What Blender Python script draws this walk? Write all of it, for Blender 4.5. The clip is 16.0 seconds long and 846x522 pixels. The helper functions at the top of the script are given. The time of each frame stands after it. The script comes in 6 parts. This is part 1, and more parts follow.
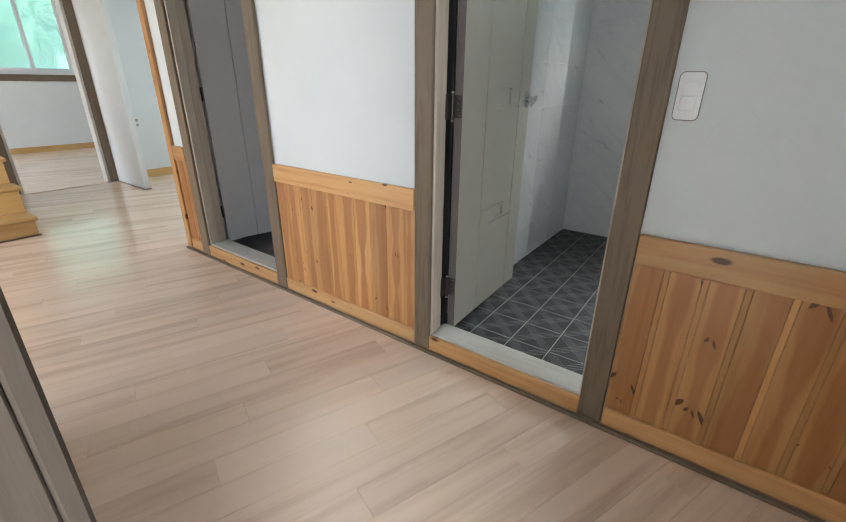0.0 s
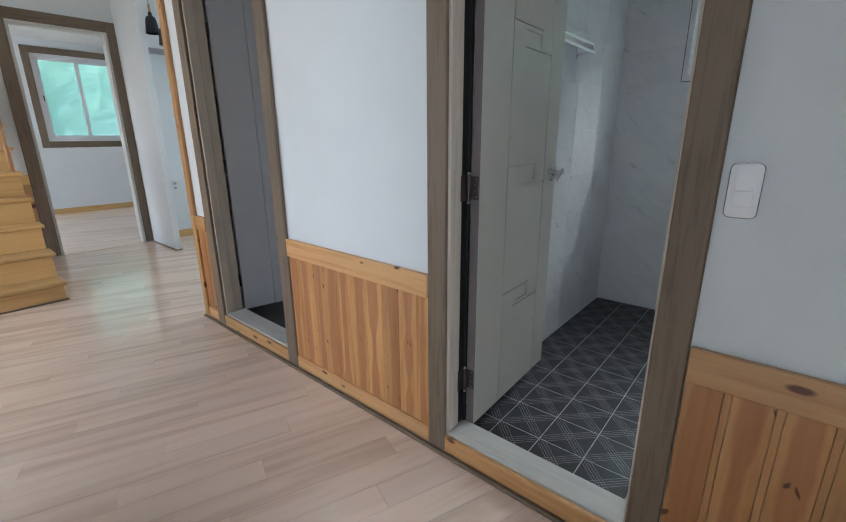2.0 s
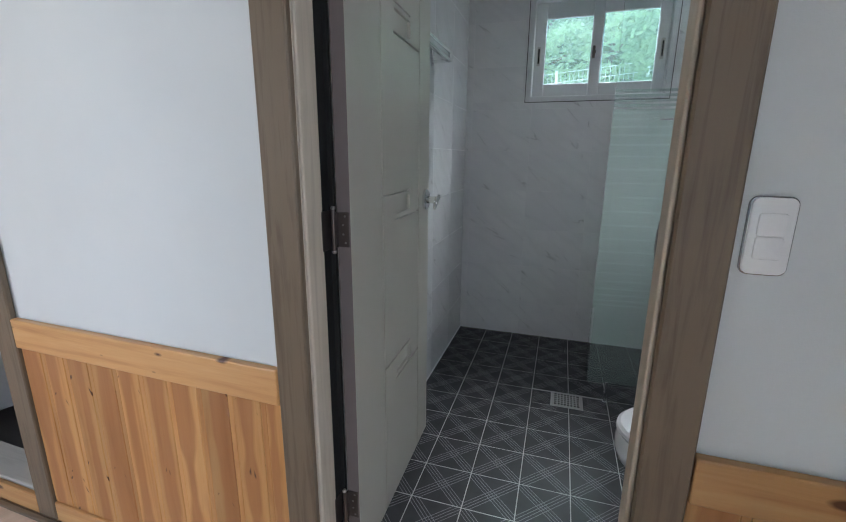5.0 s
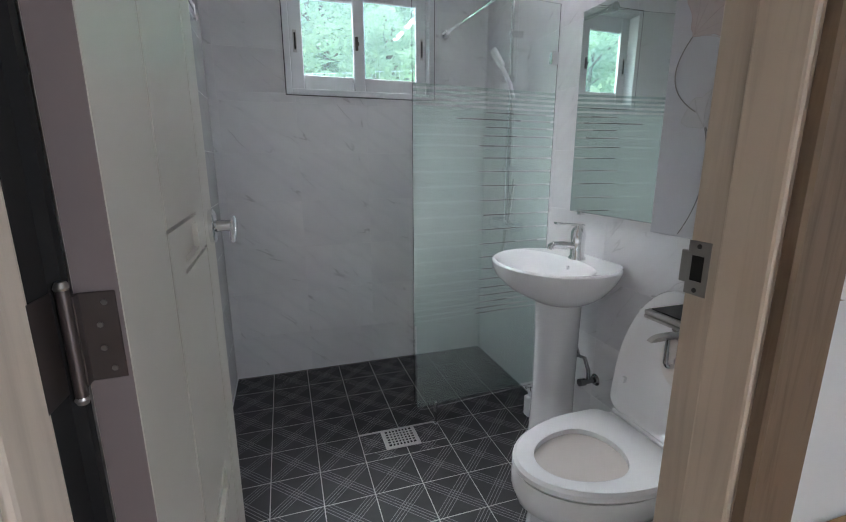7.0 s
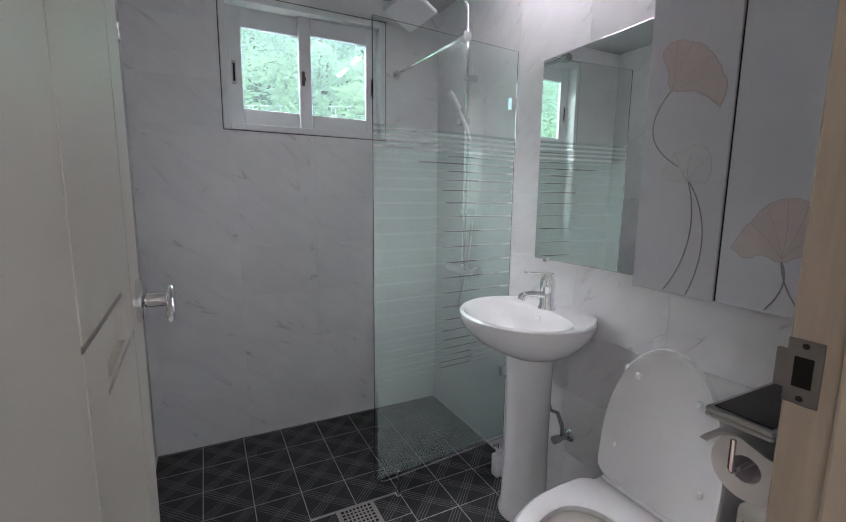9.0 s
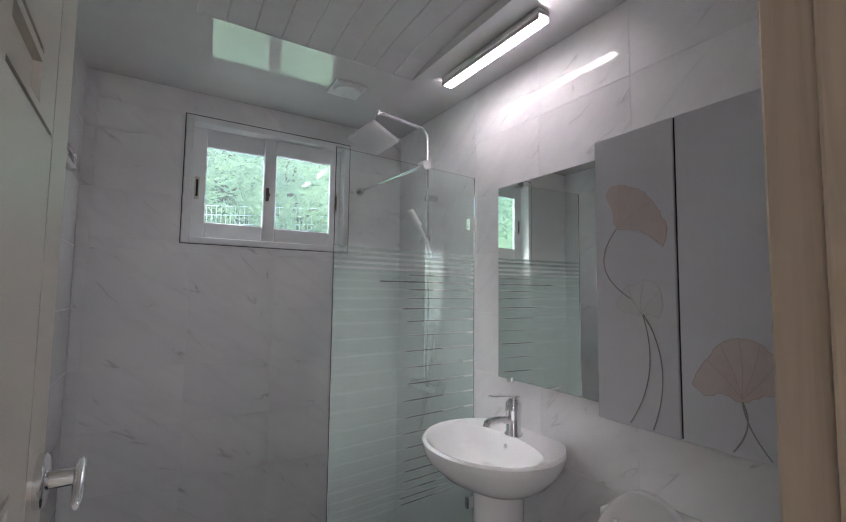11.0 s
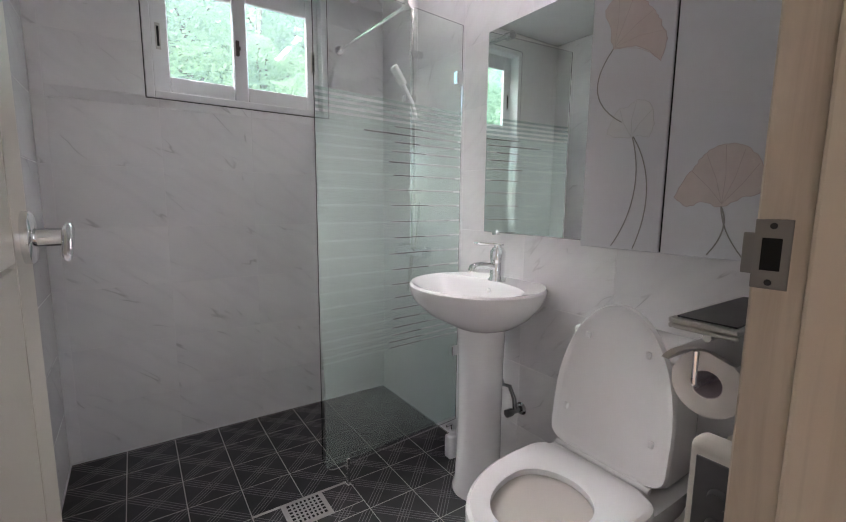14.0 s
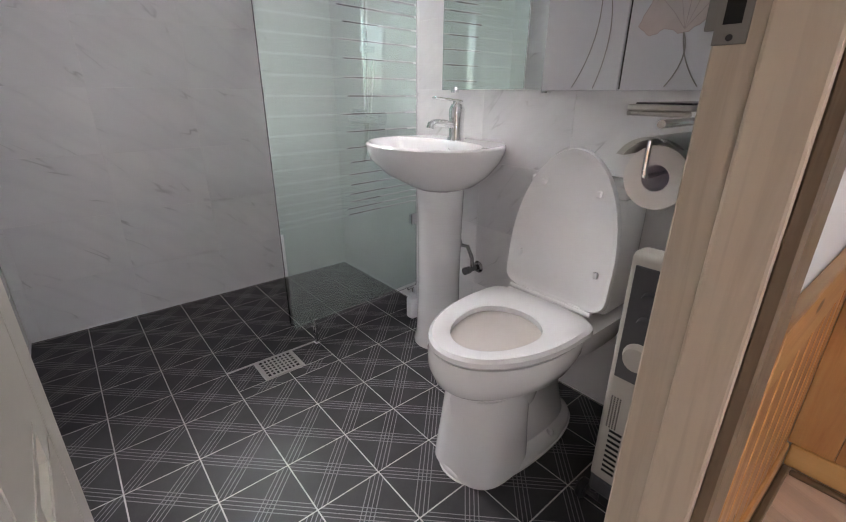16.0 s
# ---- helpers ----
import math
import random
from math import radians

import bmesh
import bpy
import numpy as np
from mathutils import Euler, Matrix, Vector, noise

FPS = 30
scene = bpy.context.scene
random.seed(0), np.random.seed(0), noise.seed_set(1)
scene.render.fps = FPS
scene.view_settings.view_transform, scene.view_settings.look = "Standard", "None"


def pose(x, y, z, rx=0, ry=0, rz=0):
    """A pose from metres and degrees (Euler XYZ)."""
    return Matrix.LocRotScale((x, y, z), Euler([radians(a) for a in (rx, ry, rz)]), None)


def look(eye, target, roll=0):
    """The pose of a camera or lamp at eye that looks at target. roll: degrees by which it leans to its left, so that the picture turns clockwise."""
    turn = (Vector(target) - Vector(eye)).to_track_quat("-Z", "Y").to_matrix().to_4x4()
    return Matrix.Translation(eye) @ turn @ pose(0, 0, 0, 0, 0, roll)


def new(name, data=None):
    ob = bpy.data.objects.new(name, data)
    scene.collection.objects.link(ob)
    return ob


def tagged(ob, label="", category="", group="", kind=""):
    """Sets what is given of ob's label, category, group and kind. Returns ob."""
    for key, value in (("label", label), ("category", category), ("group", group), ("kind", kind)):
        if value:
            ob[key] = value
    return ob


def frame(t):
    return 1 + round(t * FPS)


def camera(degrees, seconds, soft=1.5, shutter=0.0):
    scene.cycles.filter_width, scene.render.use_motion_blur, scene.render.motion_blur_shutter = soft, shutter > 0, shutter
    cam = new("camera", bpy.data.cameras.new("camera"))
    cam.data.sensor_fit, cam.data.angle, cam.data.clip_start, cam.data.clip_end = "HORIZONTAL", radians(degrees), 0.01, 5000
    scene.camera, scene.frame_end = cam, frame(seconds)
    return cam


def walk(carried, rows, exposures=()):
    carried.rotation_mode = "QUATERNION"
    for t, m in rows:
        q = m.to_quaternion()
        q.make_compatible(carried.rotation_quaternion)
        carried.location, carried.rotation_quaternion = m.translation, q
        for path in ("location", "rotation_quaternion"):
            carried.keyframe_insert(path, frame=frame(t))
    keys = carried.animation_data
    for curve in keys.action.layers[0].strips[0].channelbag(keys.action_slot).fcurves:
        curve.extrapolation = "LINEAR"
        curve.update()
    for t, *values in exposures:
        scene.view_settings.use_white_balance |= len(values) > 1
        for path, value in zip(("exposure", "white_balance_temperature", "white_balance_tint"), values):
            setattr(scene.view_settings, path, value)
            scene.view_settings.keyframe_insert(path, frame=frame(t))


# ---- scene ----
cam = camera(89.3, 16.0, 1.1)
EXPOSURE = 1.15
PATH = [
    (0, (0.755, -1.479, 1.23), (-0.348, 0.003, 0.465), 0.5),
    (0.5, (0.72, -1.336, 1.251), (-0.316, 0.212, 0.522), 1.0),
    (1, (0.703, -1.221, 1.243), (-0.35, 0.332, 0.552), 0.8),
    (1.5, (0.71, -1.216, 1.271), (-0.426, 0.298, 0.627), -0.0),
    (2, (0.676, -1.26, 1.329), (-0.587, 0.189, 0.777), -0.5),
    (2.5, (0.633, -1.275, 1.362), (-0.687, 0.151, 0.889), -0.3),
    (3, (0.577, -1.256, 1.363), (-0.731, 0.199, 0.949), -0.2),
    (3.5, (0.531, -1.188, 1.381), (-0.72, 0.319, 0.979), 0.2),
    (4, (0.487, -1.062, 1.35), (-0.61, 0.552, 0.911), 0.6),
    (6.5, (-0.057, -0.475, 1.311), (0.253, 1.446, 0.848), -0.2),
    (7, (-0.078, -0.338, 1.304), (0.49, 1.528, 0.863), -0.1),
    (7.5, (-0.088, -0.251, 1.313), (0.559, 1.59, 0.877), -0.3),
    (8, (-0.113, -0.213, 1.315), (0.603, 1.605, 0.887), -0.2),
    (8.5, (-0.138, -0.165, 1.324), (0.643, 1.635, 0.938), 0.1),
    (9, (-0.136, -0.127, 1.353), (0.731, 1.651, 1.061), 0.6),
    (9.5, (-0.128, -0.102, 1.392), (0.809, 1.656, 1.216), 0.9),
    (10, (-0.102, -0.087, 1.416), (0.887, 1.652, 1.384), 1.3),
    (12.5, (-0.136, -0.106, 1.499), (0.925, 1.578, 1.693), -0.5),
    (13, (-0.103, -0.082, 1.389), (0.957, 1.614, 1.405), -0.2),
    (13.5, (-0.101, -0.076, 1.319), (0.969, 1.61, 1.197), 0.3),
    (14, (-0.116, -0.083, 1.216), (0.966, 1.577, 0.947), 0.5),
    (14.5, (-0.124, -0.091, 1.148), (0.957, 1.547, 0.763), 0.6),
    (15, (-0.124, -0.106, 1.099), (0.961, 1.485, 0.562), 0.6),
    (15.5, (-0.118, -0.11, 1.088), (0.995, 1.422, 0.445), 0.5),
    (16, (-0.138, -0.101, 1.076), (1.035, 1.345, 0.347), 0.4),
]
walk(cam, [(t, look(eye, target, roll)) for t, eye, target, roll in PATH],
     [(0, EXPOSURE + 0.4, 6650, 13), (0.6, EXPOSURE + 0.12, 6400, 15), (1.5, EXPOSURE + 0.04, 6050, 14), (4.0, EXPOSURE + 0.06, 6050, 14), (6.5, EXPOSURE + 0.27, 6380, 20), (7.2, EXPOSURE + 0.48, 6400, 21), (9.2, EXPOSURE + 0.43, 6600, 25), (10.0, EXPOSURE + 0.18, 6700, 26),
      (13.0, EXPOSURE + 0.45, 6950, 27), (16.0, EXPOSURE + 0.89, 6980, 28)])

# ---- light ----
world = bpy.data.worlds.new("world")
scene.world = world
world.use_nodes = True
wn = world.node_tree
sky = wn.nodes.new("ShaderNodeTexSky")
sky.sky_type, sky.sun_disc = "NISHITA", False
sky.sun_elevation, sky.sun_rotation = radians(52), radians(200)
wn.links.new(sky.outputs[0], wn.nodes["Background"].inputs[0])
wn.nodes["Background"].inputs[1].default_value = 0.15
sun = new("sun", bpy.data.lights.new("sun", "SUN"))
sun.data.energy, sun.data.angle, sun.data.color = 5.0, radians(3.0), (1.0, 0.95, 0.88)
sun.matrix_basis = look((0, 0, 30), (2.0, 18.0, 0))


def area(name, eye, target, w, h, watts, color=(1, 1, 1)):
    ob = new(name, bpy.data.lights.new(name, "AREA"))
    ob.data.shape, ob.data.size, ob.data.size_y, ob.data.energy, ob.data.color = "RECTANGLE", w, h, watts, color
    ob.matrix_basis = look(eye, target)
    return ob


# added lamps, standing in for daylight from assumed windows out of view
area("daylight_living", (-3.2, -4.58, 1.5), (-3.2, -2.2, 0.0), 3.2, 2.0, 27, (0.82, 0.91, 1.0))
area("daylight_room", (2.28, -3.1, 1.5), (0, -3.1, 1.2), 1.6, 1.4, 58, (0.82, 0.92, 1.0))
area("daylight_far_room", (-8.0, -4.58, 1.5), (-8.0, 0, 1.0), 2.4, 1.8, 46, (0.80, 0.91, 1.0))
area("daylight_kitchen", (-4.1, 2.98, 1.6), (-4.1, 0, 1.0), 1.6, 1.2, 11, (0.78, 0.91, 1.0))
# extra lamp outside, above the window, standing in for skylight through it
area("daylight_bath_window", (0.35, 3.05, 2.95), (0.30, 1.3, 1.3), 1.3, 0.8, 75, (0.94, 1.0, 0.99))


# ---- materials ----
def nodes_of(m):
    m.use_nodes = True
    nt = m.node_tree
    return nt, nt.nodes["Principled BSDF"]


def calc(nt, op, a, b=None):
    n = nt.nodes.new("ShaderNodeMath")
    n.operation = op
    for k, v in enumerate((a, b)):
        if v is None:
            continue
        if isinstance(v, (int, float)):
            n.inputs[k].default_value = v
        else:
            nt.links.new(v, n.inputs[k])
    return n.outputs[0]


def coords(nt, scale=(1, 1, 1), rot=(0, 0, 0), source="Object", jump=True):
    """Coordinates in metres, moved by a random step from object to object."""
    tc = nt.nodes.new("ShaderNodeTexCoord")
    src = tc.outputs[source]
    if source == "World":
        src = tc.outputs["Object"]
    if jump:
        info = nt.nodes.new("ShaderNodeObjectInfo")
        add = nt.nodes.new("ShaderNodeVectorMath")
        add.operation = "MULTIPLY_ADD"
        nt.links.new(info.outputs["Random"], add.inputs[0])
        add.inputs[1].default_value = (17.0, 31.0, 23.0)
        nt.links.new(src, add.inputs[2])
        src = add.outputs[0]
    mp = nt.nodes.new("ShaderNodeMapping")
    mp.inputs["Scale"].default_value = scale
    mp.inputs["Rotation"].default_value = rot
    nt.links.new(src, mp.inputs[0])
    return mp.outputs[0]


def noise_of(nt, vec, scale, detail=4.0, rough=0.55, distort=0.0):
    n = nt.nodes.new("ShaderNodeTexNoise")
    n.inputs["Scale"].default_value, n.inputs["Detail"].default_value = scale, detail
    n.inputs["Roughness"].default_value, n.inputs["Distortion"].default_value = rough, distort
    nt.links.new(vec, n.inputs["Vector"])
    return n.outputs["Fac"]


def ramp(nt, fac, *stops):
    n = nt.nodes.new("ShaderNodeValToRGB")
    e = n.color_ramp.elements
    while len(e) < len(stops):
        e.new(0.5)
    for k, (p, c) in enumerate(stops):
        e[k].position, e[k].color = p, (*c, 1) if len(c) == 3 else c
    nt.links.new(fac, n.inputs[0])
    return n.outputs[0]


def blend(nt, fac, a, b, mode="MIX"):
    n = nt.nodes.new("ShaderNodeMix")
    n.data_type, n.blend_type = "RGBA", mode
    for socket, v in ((n.inputs[0], fac), (n.inputs[6], a), (n.inputs[7], b)):
        if isinstance(v, (int, float)):
            socket.default_value = v
        elif isinstance(v, tuple):
            socket.default_value = (*v, 1)
        else:
            nt.links.new(v, socket)
    return n.outputs[2]


def bump_of(nt, bs, height, strength=0.2, dist=0.002):
    n = nt.nodes.new("ShaderNodeBump")
    n.inputs["Strength"].default_value, n.inputs["Distance"].default_value = strength, dist
    nt.links.new(height, n.inputs["Height"])
    nt.links.new(n.outputs[0], bs.inputs["Normal"])


def mat(name, base, rough=0.5, metal=0.0, vary=0.08, scale=6.0, bump=0.1, fine=90.0, coat=0.0):
    """A plain surface with slow blotches and fine grain."""
    m = bpy.data.materials.new(name)
    nt, bs = nodes_of(m)
    v = coords(nt)
    slow, grain = noise_of(nt, v, scale, 5.0), noise_of(nt, v, fine, 3.0)
    dark = tuple(c * (1 - vary) for c in base)
    light = tuple(min(1, c * (1 + vary)) for c in base)
    col = ramp(nt, slow, (0.3, dark), (0.7, light))
    nt.links.new(col, bs.inputs["Base Color"])
    r = calc(nt, "MULTIPLY_ADD", slow, 0.5 * rough)
    r.node.inputs[2].default_value = 0.75 * rough
    nt.links.new(r, bs.inputs["Roughness"])
    bs.inputs["Metallic"].default_value = metal
    bs.inputs["Coat Weight"].default_value = coat
    if bump:
        bump_of(nt, bs, grain, bump, 0.001)
    return m


def wood(name, dark, light, axis="z", rough=0.45, knots=False, grain=26.0, pale=None, amount=1.0, coat=0.0, heart=False, streak=0.0):
    """Straight-grained timber along one axis; knots and tone change from board to board."""
    m = bpy.data.materials.new(name)
    nt, bs = nodes_of(m)
    long = {"x": (0.06, 1, 1), "y": (1, 0.06, 1), "z": (1, 1, 0.06)}[axis]
    v = coords(nt, long)
    rings = noise_of(nt, v, grain, 6.0, 0.6, 0.6)
    fine = noise_of(nt, v, grain * 7, 3.0, 0.6)
    slow = noise_of(nt, v, 5.0, 2.0)
    col = ramp(nt, rings, (0.28, dark), (0.52, light), (0.75, pale or light))
    col = blend(nt, calc(nt, "MULTIPLY", fine, 0.3 * amount), col, dark, "MIX")
    info = nt.nodes.new("ShaderNodeObjectInfo")
    tone = calc(nt, "MULTIPLY_ADD", info.outputs["Random"], 0.42 * amount)
    tone.node.inputs[2].default_value = 1 - 0.30 * amount
    shade = nt.nodes.new("ShaderNodeCombineColor")
    for k in range(3):
        nt.links.new(tone, shade.inputs[k])
    col = blend(nt, 1.0, col, shade.outputs[0], "MULTIPLY")
    col = blend(nt, calc(nt, "MULTIPLY", slow, 0.25 * amount), col, dark)
    if streak:
        patch = noise_of(nt, v, 8.0, 3.0, 0.6, 0.4)
        spot = nt.nodes.new("ShaderNodeMapRange")
        nt.links.new(patch, spot.inputs[0])
        spot.inputs[1].default_value, spot.inputs[2].default_value = 0.52, 0.74
        col = blend(nt, calc(nt, "MULTIPLY", spot.outputs[0], streak), col, dark)
    if heart:
        tc = nt.nodes.new("ShaderNodeTexCoord")
        pos = nt.nodes.new("ShaderNodeSeparateXYZ")
        nt.links.new(tc.outputs["Object"], pos.inputs[0])
        sway = noise_of(nt, coords(nt, (0.5, 0.5, 1.0)), 2.2, 3.0)
        off = calc(nt, "ABSOLUTE", calc(nt, "ADD", pos.outputs[0], calc(nt, "MULTIPLY", calc(nt, "SUBTRACT", info.outputs["Random"], 0.5), 0.04)))
        band = nt.nodes.new("ShaderNodeMapRange")
        nt.links.new(calc(nt, "ADD", off, calc(nt, "MULTIPLY", calc(nt, "SUBTRACT", sway, 0.5), 0.09)), band.inputs[0])
        band.inputs[1].default_value, band.inputs[2].default_value = 0.033, 0.022
        col = blend(nt, calc(nt, "MULTIPLY", band.outputs[0], 0.68), col, blend(nt, rings, (0.28, 0.092, 0.027), (0.41, 0.160, 0.052)))
    if knots:
        split = nt.nodes.new("ShaderNodeSeparateXYZ")
        place = coords(nt, {"x": (5.0, 1, 13.0), "y": (1, 1, 1), "z": (9.5, 1, 4.4)}[axis])
        if heart:
            # knots come in pairs, slanting away from the middle of the board
            shape, fold = place.node.inputs[0].links[0].from_node, nt.nodes.new("ShaderNodeCombineXYZ")
            aside = calc(nt, "ABSOLUTE", pos.outputs[0])
            nt.links.new(aside, fold.inputs[0])
            nt.links.new(calc(nt, "ADD", calc(nt, "ADD", pos.outputs[2], calc(nt, "MULTIPLY", pos.outputs[0], 0.45)), calc(nt, "MULTIPLY", aside, 1.25)), fold.inputs[2])
            nt.links.new(fold.outputs[0], shape.inputs[2])
        if heart:
            place.node.inputs["Scale"].default_value = (8.5, 1.0, 9.5)
        nt.links.new(place, split.inputs[0])
        join = nt.nodes.new("ShaderNodeCombineXYZ")
        nt.links.new(split.outputs[0], join.inputs[0])
        nt.links.new(split.outputs[2], join.inputs[1])
        kv = join.outputs[0]
        wob = noise_of(nt, kv, 3.0, 2.0)
        vor = nt.nodes.new("ShaderNodeTexVoronoi")
        vor.voronoi_dimensions = "2D"
        vor.inputs["Scale"].default_value = 1.0
        nt.links.new(kv, vor.inputs["Vector"])
        size = nt.nodes.new("ShaderNodeSeparateColor")
        nt.links.new(vor.outputs["Color"], size.inputs[0])
        edge = calc(nt, "ADD", vor.outputs["Distance"], calc(nt, "MULTIPLY", wob, 0.06))
        limit = calc(nt, "MULTIPLY", calc(nt, "SUBTRACT", size.outputs[0], 0.25 if heart else 0.42), 0.20 if heart else 0.24)
        k = nt.nodes.new("ShaderNodeMapRange")
        nt.links.new(calc(nt, "SUBTRACT", edge, limit), k.inputs[0])
        k.inputs[1].default_value, k.inputs[2].default_value = 0.04 if heart else 0.07, 0.0
        k.inputs[3].default_value, k.inputs[4].default_value = 0.0, 1.0
        dark_spot = k.outputs[0]
        if heart:
            # the pith in the middle of the board stays clear
            gap = nt.nodes.new("ShaderNodeMapRange")
            nt.links.new(aside, gap.inputs[0])
            gap.inputs[1].default_value, gap.inputs[2].default_value = 0.003, 0.007
            dark_spot = calc(nt, "MULTIPLY", dark_spot, gap.outputs[0])
        col = blend(nt, dark_spot, col, (0.095, 0.030, 0.010))
    nt.links.new(col, bs.inputs["Base Color"])
    bs.inputs["Roughness"].default_value = rough
    bs.inputs["Coat Weight"].default_value = coat
    bump_of(nt, bs, fine, 0.12, 0.001)
    return m


def marble(name, lean):
    """White marble-look glaze: clouded ground, a few thin slanting veins."""
    m = bpy.data.materials.new(name)
    nt, bs = nodes_of(m)
    v = coords(nt)
    turn = nt.nodes.new("ShaderNodeMapping")
    turn.inputs["Rotation"].default_value = lean
    nt.links.new(v, turn.inputs[0])
    pull = nt.nodes.new("ShaderNodeMapping")
    pull.inputs["Scale"].default_value = (1.5, 1.5, 6.0)
    nt.links.new(turn.outputs[0], pull.inputs[0])
    n1 = noise_of(nt, pull.outputs[0], 1.3, 3.0, 0.5, 0.25)
    mask = noise_of(nt, pull.outputs[0], 3.4, 1.0)
    line = calc(nt, "ABSOLUTE", calc(nt, "SUBTRACT", n1, 0.5))
    vein = nt.nodes.new("ShaderNodeMapRange")
    nt.links.new(line, vein.inputs[0])
    vein.inputs[1].default_value, vein.inputs[2].default_value = 0.013, 0.0
    hold = nt.nodes.new("ShaderNodeMapRange")
    nt.links.new(mask, hold.inputs[0])
    hold.inputs[1].default_value, hold.inputs[2].default_value = 0.56, 0.70
    wide = nt.nodes.new("ShaderNodeMapRange")
    nt.links.new(line, wide.inputs[0])
    wide.inputs[1].default_value, wide.inputs[2].default_value = 0.09, 0.0
    cloud = noise_of(nt, v, 2.0, 3.0)
    col = ramp(nt, cloud, (0.3, (0.73, 0.73, 0.74)), (0.7, (0.81, 0.81, 0.81)))
    col = blend(nt, calc(nt, "MULTIPLY", wide.outputs[0], 0.10), col, (0.48, 0.48, 0.50))
    col = blend(nt, calc(nt, "MULTIPLY", calc(nt, "MULTIPLY", vein.outputs[0], hold.outputs[0]), 0.5), col, (0.34, 0.33, 0.33))
    nt.links.new(col, bs.inputs["Base Color"])
    bs.inputs["Roughness"].default_value = 0.09
    bump_of(nt, bs, noise_of(nt, v, 4.0, 2.0), 0.03, 0.002)
    return m


def plaid(name):
    m = bpy.data.materials.new(name)
    nt, bs = nodes_of(m)
    tc = nt.nodes.new("ShaderNodeTexCoord")
    sep = nt.nodes.new("ShaderNodeSeparateXYZ")
    nt.links.new(tc.outputs["Object"], sep.inputs[0])
    both = None
    for op in ("ADD", "SUBTRACT"):
        d = calc(nt, "ABSOLUTE", calc(nt, "MULTIPLY", calc(nt, op, sep.outputs[0], sep.outputs[1]), 0.7071))
        p = calc(nt, "PINGPONG", d, 0.0062)
        one = calc(nt, "MULTIPLY", calc(nt, "GREATER_THAN", p, 0.0049), calc(nt, "LESS_THAN", d, 0.0215))
        both = one if both is None else calc(nt, "MAXIMUM", both, one)
    v = coords(nt)
    slow, fine = noise_of(nt, v, 9.0, 5.0), noise_of(nt, v, 160.0, 4.0, 0.7)
    col = ramp(nt, slow, (0.3, (0.020, 0.020, 0.0225)), (0.7, (0.044, 0.0435, 0.047)))
    col = blend(nt, calc(nt, "MULTIPLY", fine, 0.35), col, (0.07, 0.07, 0.075))
    worn = calc(nt, "MULTIPLY", both, calc(nt, "MULTIPLY_ADD", fine, 0.55))
    col = blend(nt, worn, col, (0.30, 0.295, 0.305))
    nt.links.new(col, bs.inputs["Base Color"])
    bs.inputs["Roughness"].default_value, bs.inputs["Specular IOR Level"].default_value = 0.46, 0.28
    bump_of(nt, bs, calc(nt, "ADD", both, calc(nt, "MULTIPLY", fine, 0.5)), 0.25, 0.001)
    return m


def glassy(name, color=(1, 1, 1), rough=0.0, cover=0.0):
    """Clear or frosted glass; cover: how much of it scatters as a white film."""
    m = bpy.data.materials.new(name)
    nt, bs = nodes_of(m)
    bs.inputs["Base Color"].default_value = (*color, 1)
    bs.inputs["Transmission Weight"].default_value = 1.0 - cover
    bs.inputs["Roughness"].default_value, bs.inputs["IOR"].default_value = rough, 1.45
    if rough > 0:
        bump_of(nt, bs, noise_of(nt, coords(nt), 300.0, 2.0), 0.05, 0.0005)
    return m


def glow(name, color, strength):
    m = bpy.data.materials.new(name)
    nt, bs = nodes_of(m)
    bs.inputs["Emission Color"].default_value = (*color, 1)
    bs.inputs["Emission Strength"].default_value = strength
    return m


PAPER = mat("white_wallpaper", (0.70, 0.732, 0.738), 0.75, vary=0.025, scale=3.0, bump=0.25, fine=260.0)
CEILING = mat("ceiling_paper", (0.80, 0.79, 0.77), 0.8, vary=0.03, bump=0.15)
PINE = wood("pine_upright", (0.42, 0.185, 0.06), (0.62, 0.345, 0.14), "z", 0.38, True, pale=(0.71, 0.45, 0.20), coat=0.15)
PINE_BOARD = wood("pine_board", (0.45, 0.195, 0.060), (0.63, 0.335, 0.125), "z", 0.38, True, pale=(0.68, 0.40, 0.165), coat=0.15, heart=True)
PINE_BEAD = wood("pine_bead", (0.43, 0.18, 0.055), (0.61, 0.315, 0.115), "z", 0.38, pale=(0.68, 0.40, 0.165), coat=0.15)
PINE_X = wood("pine_lengthwise", (0.47, 0.215, 0.072), (0.66, 0.37, 0.15), "x", 0.38, True, pale=(0.74, 0.475, 0.22), coat=0.15)
PINE_Y = wood("pine_crosswise", (0.58, 0.32, 0.11), (0.76, 0.48, 0.19), "y", 0.35, False, grain=18.0, pale=(0.80, 0.54, 0.24), coat=0.2)
CASING = wood("grey_brown_casing", (0.120, 0.083, 0.053), (0.205, 0.152, 0.102), "z", 0.5, grain=60.0, amount=0.5)
CASING_X = wood("grey_brown_casing_lengthwise", (0.120, 0.083, 0.053), (0.205, 0.152, 0.102), "x", 0.5, grain=60.0, amount=0.5)
CASING_Y = wood("grey_brown_casing_crosswise", (0.120, 0.083, 0.053), (0.205, 0.152, 0.102), "y", 0.5, grain=60.0, amount=0.5)
JAMB = wood("beige_wrapped_jamb", (0.48, 0.41, 0.325), (0.60, 0.52, 0.42), "z", 0.5, grain=40.0, amount=0.35)
